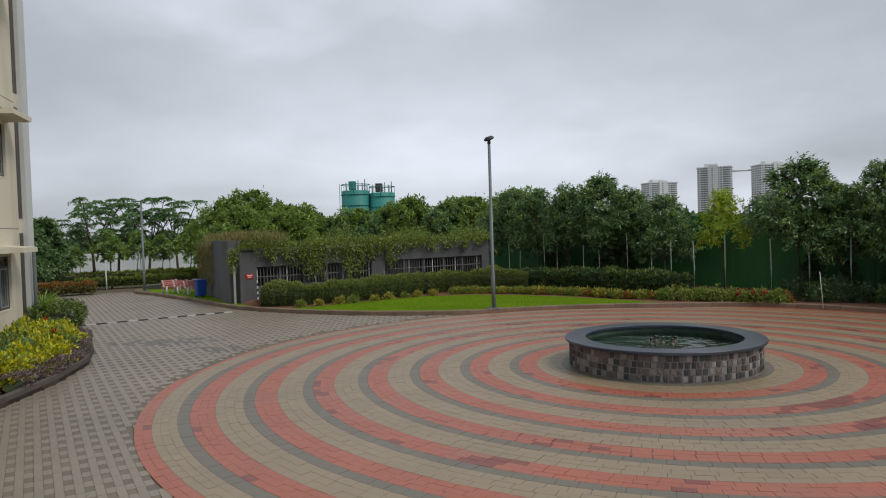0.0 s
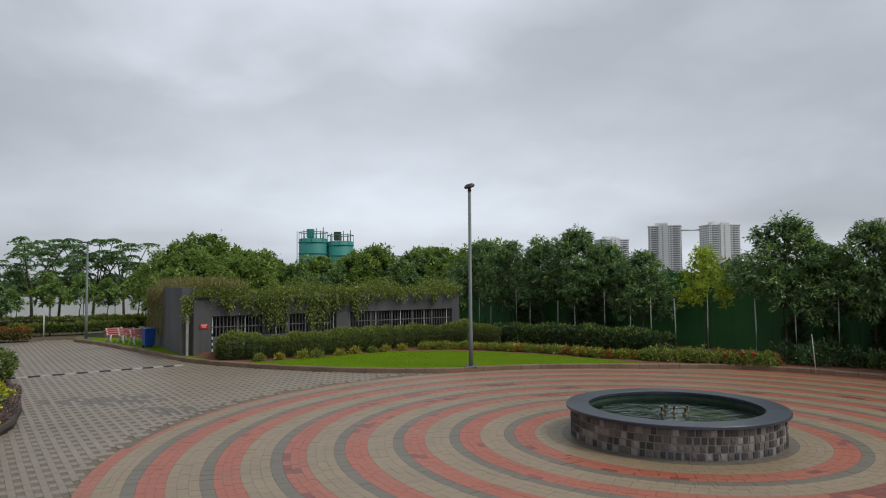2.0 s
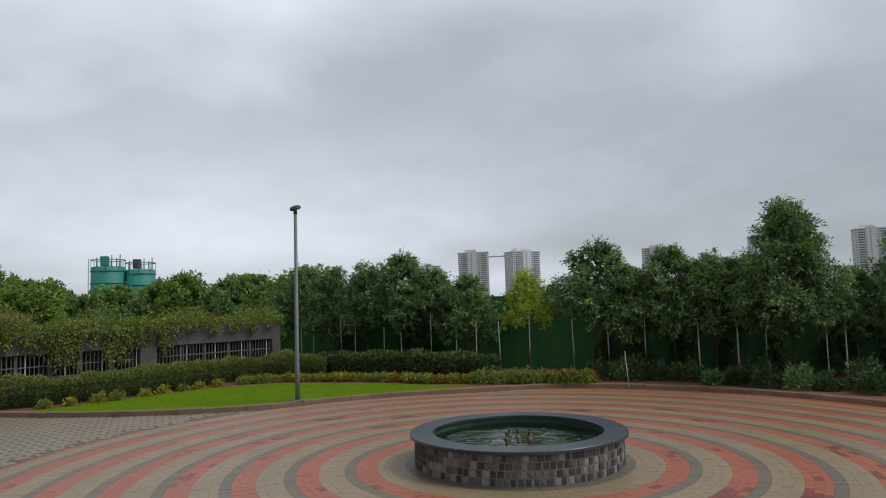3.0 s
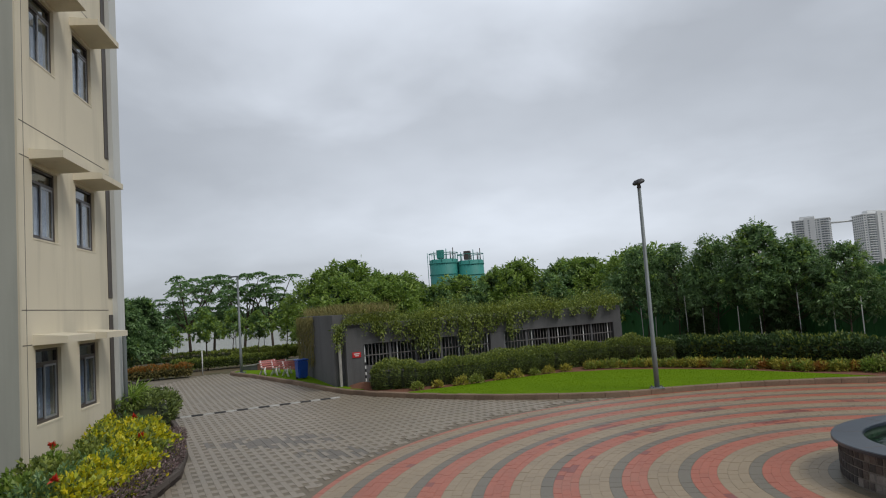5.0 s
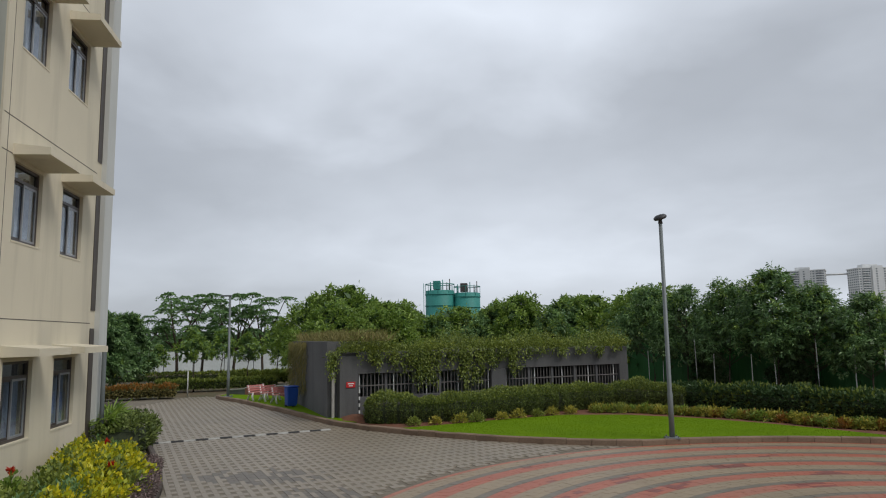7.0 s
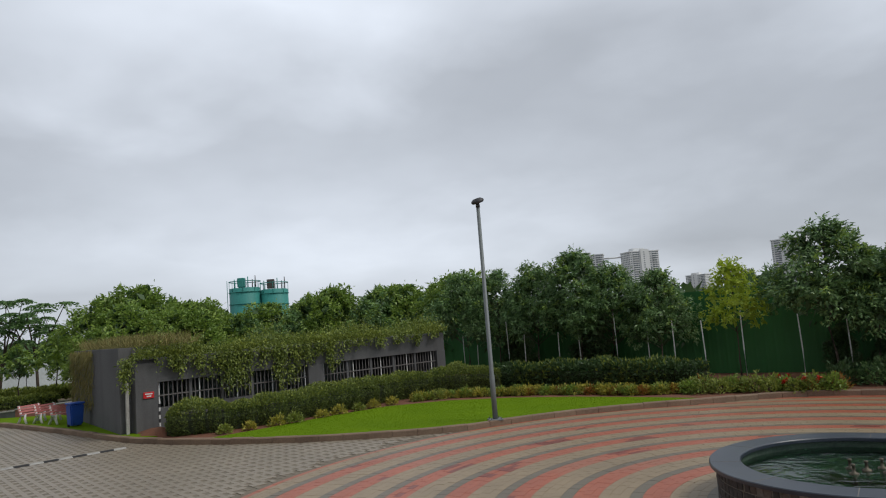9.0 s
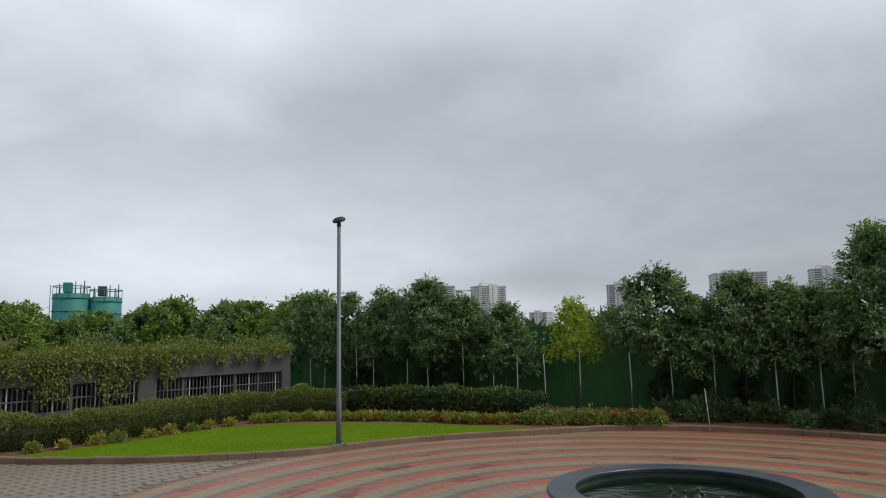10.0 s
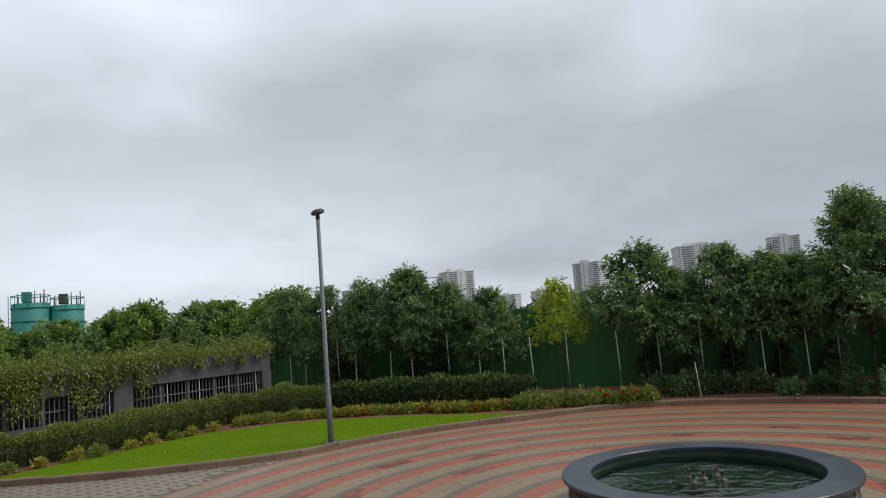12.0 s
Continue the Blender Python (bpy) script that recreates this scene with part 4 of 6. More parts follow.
for k in range(20):
    heap_f.append((0, 1 + k, 1 + (k + 1) % 20))
    for ring in range(2):
        o, q = 1 + 20 * ring, 21 + 20 * ring
        heap_f.append((o + k, q + k, q + (k + 1) % 20, o + (k + 1) % 20))
heap = tagged(solid("soil_heap", heap_v, heap_f, M_SOIL, None, "", True), "low heap of loose red soil spilled round the pillar foot", "soil")
heap.matrix_world = pose(-5.72, 22.15, 0.085, 0, 0, -42)

# ---- speed bump, bin, barrier ----
bump = thing("speed_bump", "worn speed bump with black and white painted blocks", "speed bump")
a, b = Vector((-9.6, 18.7, 0)), Vector((-6.15, 21.05, 0))
n = 16
for i in range(n):
    p, q = a.lerp(b, i / n), a.lerp(b, (i + 0.96) / n)
    d = (q - p).normalized()
    s = Vector((-d.y, d.x, 0))
    prof = [(-0.08, 0.0), (-0.035, 0.025), (0.035, 0.025), (0.08, 0.0)]
    vs = [tuple(e + s * o + Vector((0, 0, z))) for e in (p, q) for o, z in prof]
    solid("bump_block", vs, [(0, 1, 5, 4), (1, 2, 6, 5), (2, 3, 7, 6), (3, 2, 1, 0), (4, 5, 6, 7)], M_BUMPW if i % 2 else M_BUMPK, bump)
bin_ = thing("waste_bin", "blue plastic wheeled waste bin on the grass verge", "bin", pose(-8.72, 25.45, 0.10, 0, 0, 40))
bm = bmesh.new()
r = bmesh.ops.create_cube(bm, size=1)
for v in r["verts"]:
    k = 0.15 if v.co.z < 0 else 0.18
    v.co = (math.copysign(k, v.co.x), math.copysign(k, v.co.y), 0.04 if v.co.z < 0 else 0.6)
bmesh.ops.bevel(bm, geom=bm.edges[:], offset=0.03, segments=2, affect="EDGES")
part("body", bm, M_BLUE, bin_)
part("lid", add_box(bmesh.new(), (-0.195, -0.195, 0.6), (0.195, 0.195, 0.65), 0.02), M_BLUE, bin_)
for s in (-0.12, 0.12):
    tube("wheel", [(s - 0.02, 0.14, 0.06), (s + 0.02, 0.14, 0.06)], [0.07, 0.07], M_BUMPK, bin_, 12)


def park_bench(x, y, turn):
    """A slatted bench between two splayed white side frames."""
    t = thing("park_bench", "pink slatted park bench with white side frames on the verge", "bench", pose(x, y, 0.10, 0, 0, turn) @ Matrix.Diagonal((0.68, 0.68, 0.68, 1)), group="park benches")
    for s in (-0.48, 0.48):
        bm = bmesh.new()
        add_tube(bm, [(s, -0.26, 0.0), (s, -0.16, 0.22), (s, -0.20, 0.40), (s, 0.02, 0.38)], [0.05, 0.05, 0.05, 0.045], 8)
        add_tube(bm, [(s, 0.24, 0.0), (s, 0.10, 0.22), (s, 0.06, 0.38), (s, 0.20, 0.78)], [0.05, 0.05, 0.05, 0.042], 8)
        part("side_frame", bm, M_WHITE, t, "white painted side frame", True)
    for k in range(3):
        box("seat_slat", (-0.56, -0.22 + 0.105 * k, 0.405), (0.56, -0.13 + 0.105 * k, 0.435), M_PINK, t, 0.006)
    for k in range(3):
        yy, z = 0.075 + 0.045 * k, 0.49 + 0.10 * k
        box("back_slat", (-0.56, yy - 0.015, z), (0.56, yy + 0.012, z + 0.08), M_PINK, t, 0.006)
    return t


lw = thing("low_wall", "low grey wall with a faded red painted stretch behind the benches", "wall")
for nm, (xa, ya, za), (xb, yb, zb_), m_, lb in (("wall_section", (-12.95, 30.37, 0.24), (-12.15, 30.1, 0.30), M_CONC, "plain grey cement stretch"), ("wall_section", (-12.15, 30.1, 0.34), (-10.3, 29.5, 0.46), M_PANEL, "faded red painted stretch")):
    d = (Vector((xb, yb)) - Vector((xa, ya))).normalized() * 0.004
    n_ = Vector((-d.y, d.x)).normalized() * 0.1
    for nm2, lo, hi, grow, m2 in ((nm, -0.06, 0.0, 1.0, m_), ("coping", 0.002, 0.04, 1.25, M_BUMPW)):
        vs = []
        for px, py, zt, sg in ((xa, ya, za, 1), (xb, yb, zb_, -1)):
            for o in (-1, 1):
                q = Vector((px, py)) + d * sg + n_ * o * grow
                vs += [(q.x, q.y, -0.06 if lo < 0 else zt + lo), (q.x, q.y, zt + hi)]
        solid(nm2, vs, [(0, 1, 5, 4), (2, 6, 7, 3), (1, 3, 7, 5), (0, 4, 6, 2), (0, 2, 3, 1), (4, 5, 7, 6)], m2, lw, lb if nm2 != "coping" else "")
park_bench(-10.75, 27.75, 62)
park_bench(-10.2, 27.45, 62)
park_bench(-9.5, 26.75, 58)

# ---- green sheet fence ----
TL = [(1.5, 31.0), (4.0, 28.5), (5.8, 26.1), (8.1, 22.6), (11.0, 19.5), (14.1, 16.7), (17.0, 13.5), (19.5, 10.0), (21.0, 4.0)]
FL = [(2.0, 33.0), (5.1, 29.6), (7.1, 26.9), (9.2, 23.75), (12.0, 20.7), (15.1, 17.9), (18.1, 14.5), (20.9, 10.4), (22.5, 4.0)]
fence = thing("sheet_fence", "tall dark green corrugated metal sheet fence", "fence", kind="structure")
for (xa, ya), (xb, yb) in zip(FL[:-1], FL[1:]):
    p, q = Vector((xa, ya, 0)), Vector((xb, yb, 0))
    L = (q - p).length
    d = (q - p) / L
    s = Vector((d.y, -d.x, 0))
    cnt = max(1, round(L / 1.05))
    for c in range(cnt):
        vs, fs = [], []
        u0 = L * c / cnt
        steps = 16
        for i in range(steps + 1):
            uu = u0 + (L / cnt) * i / steps
            o = 0.010 if i % 4 == 2 else (0.006 if i < 2 else 0.0)
            for z in (0.05, 2.48):
                vs.append(tuple(p + d * uu + s * o + Vector((0, 0, z))))
            for z in (2.48, 0.05):
                vs.append(tuple(p + d * uu + s * (o - 0.004) + Vector((0, 0, z))))
        for i in range(steps):
            for k in range(4):
                fs.append((4 * i + k, 4 * i + (k + 1) % 4, 4 * i + 4 + (k + 1) % 4, 4 * i + 4 + k))
        solid("fence_sheet", vs, fs, M_FENCE, fence)

# ---- trees along the fence ----
TREES = [(3.0, 29.5, 3.8), (4.0, 28.5, 3.8), (5.0, 27.1, 3.8), (6.0, 25.9, 4.1), (6.7, 24.8, 3.6), (7.5, 23.5, 3.3), (8.8, 21.8, 3.2), (10.35, 20.15, 3.8), (11.1, 19.6, 3.2), (11.85, 18.75, 3.85), (12.65, 18.05, 3.55), (13.2, 17.7, 3.2), (13.3, 16.1, 5.0), (15.2, 15.9, 3.0), (16.15, 14.55, 4.3), (17.9, 12.4, 4.2)]
lbl = "young evergreen tree with drooping dark green leaves before the fence"
proto = [lumpy_tree(lbl, 3.75, (1.5, 1.3, 1.5, 1.25)[i], (1.35, 1.2, 1.3, 1.45)[i], 40 + i, M_LEAF, 0.03, lumps=(30, 26, 30, 24)[i], peak=(1.5, 2.2, 1.4, 1.8)[i]) for i in range(4)]
used = [False] * 4
trng = random.Random(8)
for i, (x, y, h) in enumerate(TREES):
    if (x, y) == (8.8, 21.8):
        y_t = lumpy_tree("slender young tree with bright yellow-green leaves before the green fence", 3.1, 0.95, 1.35, 77, M_LEAF_Y, 0.025, (0.10, 0.042), 18, 12, 8, peak=1.8, young=0.0, core=M_LEAF_Y)
        y_t.matrix_world = pose(x, y, 0.08)
        continue
    if h > 4.5:
        big = lumpy_tree("tall dense evergreen tree with a pointed crown above the fence", 4.35, 1.5, 1.25, 78, M_LEAF, 0.045, lumps=46, tips=26, leaves=16, peak=1.25)
        big.matrix_world = pose(x, y, 0.08)
        continue
    k = i % 4
    s = h / 3.96
    wide = s * trng.uniform(1.02, 1.2)
    m = pose(x, y, 0.08, 0, 0, trng.uniform(0, 360)) @ Matrix.Diagonal((wide, wide, s, 1))
    if not used[k]:
        used[k] = True
        proto[k].matrix_world = m
    else:
        copy_thing(proto[k], m)
# a second, lower row close to the fence: dark filler added for deep shade
back = [lumpy_tree("low bushy filler tree close against the fence, coloured dark as shade", 3.75, 1.3, 0.5, 90 + i, M_LEAF_D, 0.035, (0.16, 0.06), 26, 20, 13, "trees against the fence", 2.4, 0.0) for i in range(2)]
for i, (x, y) in enumerate([(4.8, 28.8), (6.5, 26.4), (11.0, 20.8), (11.7, 20.2), (12.6, 19.4), (13.5, 18.6), (14.4, 17.8), (15.3, 16.6), (16.2, 15.6), (17.4, 14.3), (18.8, 12.3)]):
    s = trng.uniform(0.44, 0.52) if i < 2 else trng.uniform(0.50, 0.70) if i < 7 else trng.uniform(0.66, 0.8)
    m = pose(x, y, 0.08, 0, 0, trng.uniform(0, 360)) @ Matrix.Diagonal((s * 1.05, s * 1.05, s, 1))
    if i < 2:
        back[i].matrix_world = m
    else:
        copy_thing(back[i % 2], m)
# support stakes and slim trunks
srng = random.Random(4)
for i in range(len(TL) - 2):
    p, q = Vector((*TL[i], 0)), Vector((*TL[i + 1], 0))
    L = (q - p).length
    for j in range(max(1, round(L / 0.95))):
        c = p.lerp(q, (j + srng.uniform(0.2, 0.8)) / max(1, round(L / 0.95)))
        c = c + Vector((-0.35, -0.35, 0))
        h = srng.uniform(1.5, 2.1)
        st = tagged(tube("tree_stake", [(c.x, c.y, 0.05), (c.x + srng.uniform(-0.01, 0.01), c.y, h * 0.5), (c.x + srng.uniform(-0.025, 0.025), c.y, h)], [0.017, 0.016, 0.014], M_STAKE, None, 6), "pale weathered stake standing beside the young trees", "stake", "tree stakes")
tagged(tube("garden_stake", [(9.5, 17.5, 0.05), (9.45, 17.54, 0.95)], [0.010, 0.007], M_STAKE, None, 6), "thin pale stick standing in the planting bed", "stake", "tree stakes")


# ---- hedges and shrubs ----
def ribbon(line, width, height, seed_off=0.0):
    """Sampler of the skin of a clipped hedge that follows a line."""
    pts = [np.array(p, float) for p in line]
    lens = np.array([np.linalg.norm(b - a) for a, b in zip(pts[:-1], pts[1:])])

    def f(rng, n):
        cum = np.concatenate([[0], np.cumsum(lens)]) / lens.sum()
        t = rng.uniform(0, 1, n)
        i = np.clip(np.searchsorted(cum, t, side="right") - 1, 0, len(lens) - 1)
        k = ((t - cum[i]) / (cum[i + 1] - cum[i]))[:, None]
        P = np.array(pts)
        base = P[i] * (1 - k) + P[i + 1] * k
        d = (P[i + 1] - P[i]) / lens[i][:, None]
        s = np.stack([d[:, 1], -d[:, 0]], 1)
        a = rng.uniform(-0.15, math.pi + 0.15, n)
        ca, sa = np.cos(a), np.sin(a)
        sq = 1.0 / np.maximum(np.abs(ca), np.abs(sa)) ** 0.65
        lump = 1 + 0.14 * np.sin(base[:, 0] * 3.1 + seed_off) * np.cos(base[:, 1] * 2.7) + 0.06 * np.sin(base[:, 0] * 9 + base[:, 1] * 7)
        inner = rng.uniform(0.78, 1.03, n)
        endt = np.minimum(1, np.minimum(t, 1 - t) * lens.sum() / (0.35 * width) + 0.6)
        off = ca * sq * width / 2 * inner * lump * endt * (0.70 + 0.30 * np.minimum(1, np.maximum(0, sa) * 2.0))
        z = 0.1 + np.maximum(0.02, sa * sq * height * inner * lump * (0.6 + 0.4 * endt))
        p = np.concatenate([base + s * off[:, None], z[:, None]], 1)
        dd = np.concatenate([s * ca[:, None], sa[:, None]], 1)
        return p, dd

    return f


def rounded(line, times=2):
    """Corners of a line cut, twice by default."""
    for _ in range(times):
        q = [line[0]]
        for (xa, ya), (xb, yb) in zip(line[:-1], line[1:]):
            q += [(0.75 * xa + 0.25 * xb, 0.75 * ya + 0.25 * yb), (0.25 * xa + 0.75 * xb, 0.25 * ya + 0.75 * yb)]
        line = q + [line[-1]]
    return line


def hedge(name, label, category, line, width, height, n, m, leaf, seed, corem=None, kind="", group="", tips=None, crest=False, core=0.8):
    rng = np.random.default_rng(seed)
    line = rounded(line)
    t = leafy_mass(name, label, category, ribbon(line, width, height, seed), n, m, leaf, rng, kind, group)
    if tips:
        p, d = ribbon(line, width, height * 1.04, seed)(rng, tips[1])
        patch = np.sin(p[:, 0] * 3.3 + 1) + np.sin(p[:, 1] * 2.9) + rng.normal(0, 0.5, len(p)) > -0.2
        # crest: lighter leaves kept to the top, painting it as lit from above
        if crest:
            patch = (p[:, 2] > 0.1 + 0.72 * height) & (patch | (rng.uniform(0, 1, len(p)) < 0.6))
        quads_mesh("tip_foliage", leaf_quads(p[patch], d[patch] + (0, 0, 0.5), leaf[0] * 1.15, leaf[1] * 1.2, rng, 0, 0.5), tips[0], t)
    # body inside, its dark colour standing for the shade between the twigs
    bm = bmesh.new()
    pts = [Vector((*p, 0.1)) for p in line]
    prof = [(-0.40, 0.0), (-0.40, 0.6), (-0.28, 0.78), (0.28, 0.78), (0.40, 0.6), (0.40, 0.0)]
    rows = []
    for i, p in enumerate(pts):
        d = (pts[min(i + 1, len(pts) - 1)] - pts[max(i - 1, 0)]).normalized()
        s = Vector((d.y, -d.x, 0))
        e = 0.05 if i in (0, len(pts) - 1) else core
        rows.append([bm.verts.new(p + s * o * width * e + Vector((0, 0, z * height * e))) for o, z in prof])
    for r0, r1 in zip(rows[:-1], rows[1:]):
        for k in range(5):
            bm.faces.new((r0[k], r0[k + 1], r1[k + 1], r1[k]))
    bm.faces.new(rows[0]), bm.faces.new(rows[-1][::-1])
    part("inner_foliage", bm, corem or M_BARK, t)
    return t


# near-black green: the hedge's inner shade put into the colour
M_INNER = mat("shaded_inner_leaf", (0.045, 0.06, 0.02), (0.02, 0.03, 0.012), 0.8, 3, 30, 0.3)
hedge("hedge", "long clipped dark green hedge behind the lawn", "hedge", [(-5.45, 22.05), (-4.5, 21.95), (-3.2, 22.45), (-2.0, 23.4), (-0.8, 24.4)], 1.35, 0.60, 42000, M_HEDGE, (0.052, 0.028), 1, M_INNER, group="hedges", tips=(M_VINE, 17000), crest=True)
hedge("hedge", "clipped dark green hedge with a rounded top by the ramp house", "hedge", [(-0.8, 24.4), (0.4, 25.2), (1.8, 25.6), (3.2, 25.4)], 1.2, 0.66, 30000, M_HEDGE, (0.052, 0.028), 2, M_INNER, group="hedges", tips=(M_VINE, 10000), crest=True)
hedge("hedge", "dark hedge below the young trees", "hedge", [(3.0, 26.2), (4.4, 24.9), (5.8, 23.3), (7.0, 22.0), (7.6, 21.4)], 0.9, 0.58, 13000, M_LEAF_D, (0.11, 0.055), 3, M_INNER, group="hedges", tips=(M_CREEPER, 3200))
def blob(name, label, category, x, y, r, h, m, leaf, n, seed, group, tips=None):
    """A loose rounded plant of leaves over a twiggy body."""
    g = np.random.default_rng(seed)
    t = thing(name, label, category, group=group)
    d = g.normal(0, 1, (n, 3))
    d[:, 2] = np.abs(d[:, 2])
    d /= np.linalg.norm(d, axis=1, keepdims=True)
    lump = 1 + 0.25 * np.sin(d[:, 0] * 5 + seed) * np.cos(d[:, 1] * 6 + seed)
    p = d * (r, r, h) * (g.uniform(0.35, 1.0, (n, 1)) ** 0.6) * lump[:, None] + (x, y, 0.1)
    quads_mesh("foliage", leaf_quads(p, d + (0, 0, 0.3), leaf[0], leaf[1], g, 0, 0.6), m, t)
    if tips:
        quads_mesh("tip_foliage", leaf_quads(p[::4] * (1, 1, 1.03), d[::4] + (0, 0, 0.6), leaf[0], leaf[1], g, 0, 0.5), tips, t)
    bm = bmesh.new()
    for k in range(5):
        a = g.uniform(0, 6.28)
        add_tube(bm, [(x, y, 0.06), (x + 0.5 * r * math.cos(a), y + 0.5 * r * math.sin(a), 0.1 + 0.75 * h)], [0.012, 0.005], 5)
    part("stem", bm, M_BARK, t)
    return t


brng = random.Random(12)
line = [(0.5, 23.95), (1.6, 23.85), (2.8, 23.25), (3.8, 22.55), (4.7, 21.7), (5.4, 20.95), (6.3, 20.35)]
for i in range(72):
    f = i / 72 * (len(line) - 1)
    a, q = line[int(f)], line[int(f) + 1]
    k = f - int(f)
    x, y = a[0] + (q[0] - a[0]) * k + brng.uniform(-0.12, 0.12), a[1] + (q[1] - a[1]) * k + brng.uniform(-0.12, 0.12)
    r = brng.uniform(0.12, 0.2)
    mm = (M_GOLD, M_VINE, M_GOLD, M_LEAF_M, M_GOLD, M_VINE, M_GOLD, M_ORANGE)[i % 8] if f > 2 else (M_GOLD, M_VINE, M_GOLD, M_LEAF_M)[i % 4]
    blob("border_plant", "small yellow-green plant at the edge of the lawn", "plant", x, y, r, r * 1.15, mm, (0.085, 0.035), 220, 500 + i, "border plants")
flower_hosts = []
for i in range(22):
    k = i / 21
    x, y = 6.5 + 2.5 * k + brng.uniform(-0.2, 0.25), 20.25 - 1.85 * k + brng.uniform(-0.1, 0.4)
    r = brng.uniform(0.19, 0.31)
    flower_hosts.append((blob("flowering_plant", "loose green plant with red blossoms beside the kerb", "plant", x, y, r, r * 1.2, (M_CREEPER, M_LEAF_M, M_CREEPER, M_ORANGE, M_CREEPER, M_VINE)[i % 6], (0.085, 0.042), 330, 700 + i, "flowering plants", M_VINE if i % 3 == 0 else None), x, y, r))
# shrubs mostly in deep green, the shade under the trees put into their colour
for i in range(32):
    a = radians(52 - i * 3.4 + brng.uniform(-1.2, 1.2))
    rr = brng.uniform(9.0, 10.0)
    x, y = PC.x + rr * math.cos(a), PC.y + rr * math.sin(a)
    s = brng.uniform(0.28, 0.48)
    blob("shrub", "dark leafy shrub under the young trees", "shrub", x, y, s, s * brng.uniform(1.0, 1.5), (M_LEAF_D, M_LEAF, M_LEAF_D, M_LEAF_D)[i % 4], (0.10, 0.045), 760, 600 + i, "shrubs under the trees", M_VINE if i % 9 == 4 else None)
for i, (x, y, s) in enumerate([(-4.1, 21.15, 0.2), (-3.6, 21.35, 0.18), (-3.0, 21.6, 0.24), (-2.6, 21.75, 0.26), (-2.0, 22.2, 0.2), (-1.6, 22.6, 0.24), (-1.1, 22.95, 0.18), (-0.7, 23.25, 0.22), (-0.2, 23.6, 0.2)]):
    blob("border_plant", "small yellow-green plant at the edge of the lawn", "plant", x, y, s * 0.78, s * 0.85, M_GOLD if i % 3 else M_VINE, (0.075, 0.035), 260, 560 + i, "border plants", M_VINE if i in (2, 3) else None)
BED = [(-6.62, 10.35), (-6.62, 11.2), (-6.75, 12.1), (-7.05, 13.1), (-7.5, 14.0), (-8.0, 14.8), (-8.55, 15.6)]


def bed_at(f):
    i = min(int(f), len(BED) - 2)
    return BED[i][0] + (BED[i + 1][0] - BED[i][0]) * (f - i), BED[i][1] + (BED[i + 1][1] - BED[i][1]) * (f - i)


bed_hosts = []
crng = random.Random(33)
for i in range(34):
    f = 6.0 * (i + 0.5) / 34
    x, y = bed_at(f)
    off = (-0.42, 0.0, 0.30)[i % 3] + crng.uniform(-0.1, 0.1)
    x, y = x + off * 0.93, y + off * 0.35
    r, front = crng.uniform(0.30, 0.42), i % 3 == 2
    if f < 1.3 and i % 3 == 0:
        continue
    green = (i % 3 == 0 and f < 3.6) or (f < 1.3 and i % 3 != 2) or i % 7 == 3
    if green:
        bed_hosts.append((blob("flowering_bush", "glossy green leafy bush with red blossoms in the flower bed", "shrub", x, y, r, 0.50 + 0.3 * (r - 0.3), (M_CREEPER, M_LEAF, M_CREEPER)[i % 3], (0.072, 0.043), 1150, 860 + i, "flower bed bushes", M_VINE if i % 2 else None), x, y, r))
    else:
        blob("croton_bush", "bright yellow and green croton bush in the flower bed", "shrub", x, y, r, (0.40 if front else 0.47) + 0.3 * (r - 0.3), M_CROTON, (0.075, 0.054), 1150, 860 + i, "flower bed bushes", M_CREEPER if i % 2 else M_VINE)
for i, (x, y, r) in enumerate([(-7.55, 11.5, 0.28), (-7.75, 12.1, 0.32), (-8.0, 12.8, 0.3), (-7.0, 9.95, 0.2), (-7.3, 10.5, 0.24), (-7.75, 10.85, 0.26), (-7.9, 10.3, 0.2), (-7.5, 9.7, 0.22)]):
    bed_hosts.append((blob("flowering_bush", "loose green bush with red blossoms against the building", "shrub", x, y, r, 1.3 * r, (M_LEAF_M, M_CREEPER)[i % 2], (0.085, 0.048), 800, 960 + i, "flower bed bushes"), x, y, r))
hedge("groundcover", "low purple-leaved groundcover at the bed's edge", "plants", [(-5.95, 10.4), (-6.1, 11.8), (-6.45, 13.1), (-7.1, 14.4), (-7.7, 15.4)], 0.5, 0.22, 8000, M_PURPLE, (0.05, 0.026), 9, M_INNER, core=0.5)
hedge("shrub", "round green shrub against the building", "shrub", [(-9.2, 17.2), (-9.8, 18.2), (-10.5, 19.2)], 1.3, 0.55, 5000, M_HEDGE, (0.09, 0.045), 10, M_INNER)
frng = np.random.default_rng(21)
for i in range(13):
    if i < 8:
        host, x, y, r = flower_hosts[int(frng.integers(11, 19))]
        x, y, z = x + frng.uniform(-r, r) * 0.7, y + frng.uniform(-r, 0) * 0.8, 0.1 + r * frng.uniform(0.9, 1.3)
    else:
        host, x, y, r = bed_hosts[(i * 3) % len(bed_hosts)]
        x, y, z = x + r * frng.uniform(-0.2, 0.7), y + r * frng.uniform(-0.6, 0.2), 0.1 + 0.5 * frng.uniform(0.85, 1.02)
    petals = leaf_quads(np.tile((x, y, z), (18, 1)), np.tile((0, 0, 0.5), (18, 1)), 0.075, 0.05, frng, 0, 0.8)
    bm, heart = bmesh.new(), None
    heart = bm.verts.new((x, y, z))
    for q in petals:
        bm.faces.new([heart] + [bm.verts.new(tuple(v)) for v in q[1:]])
    part("flower_head", bm, M_FLOWER, host, "red blossom")

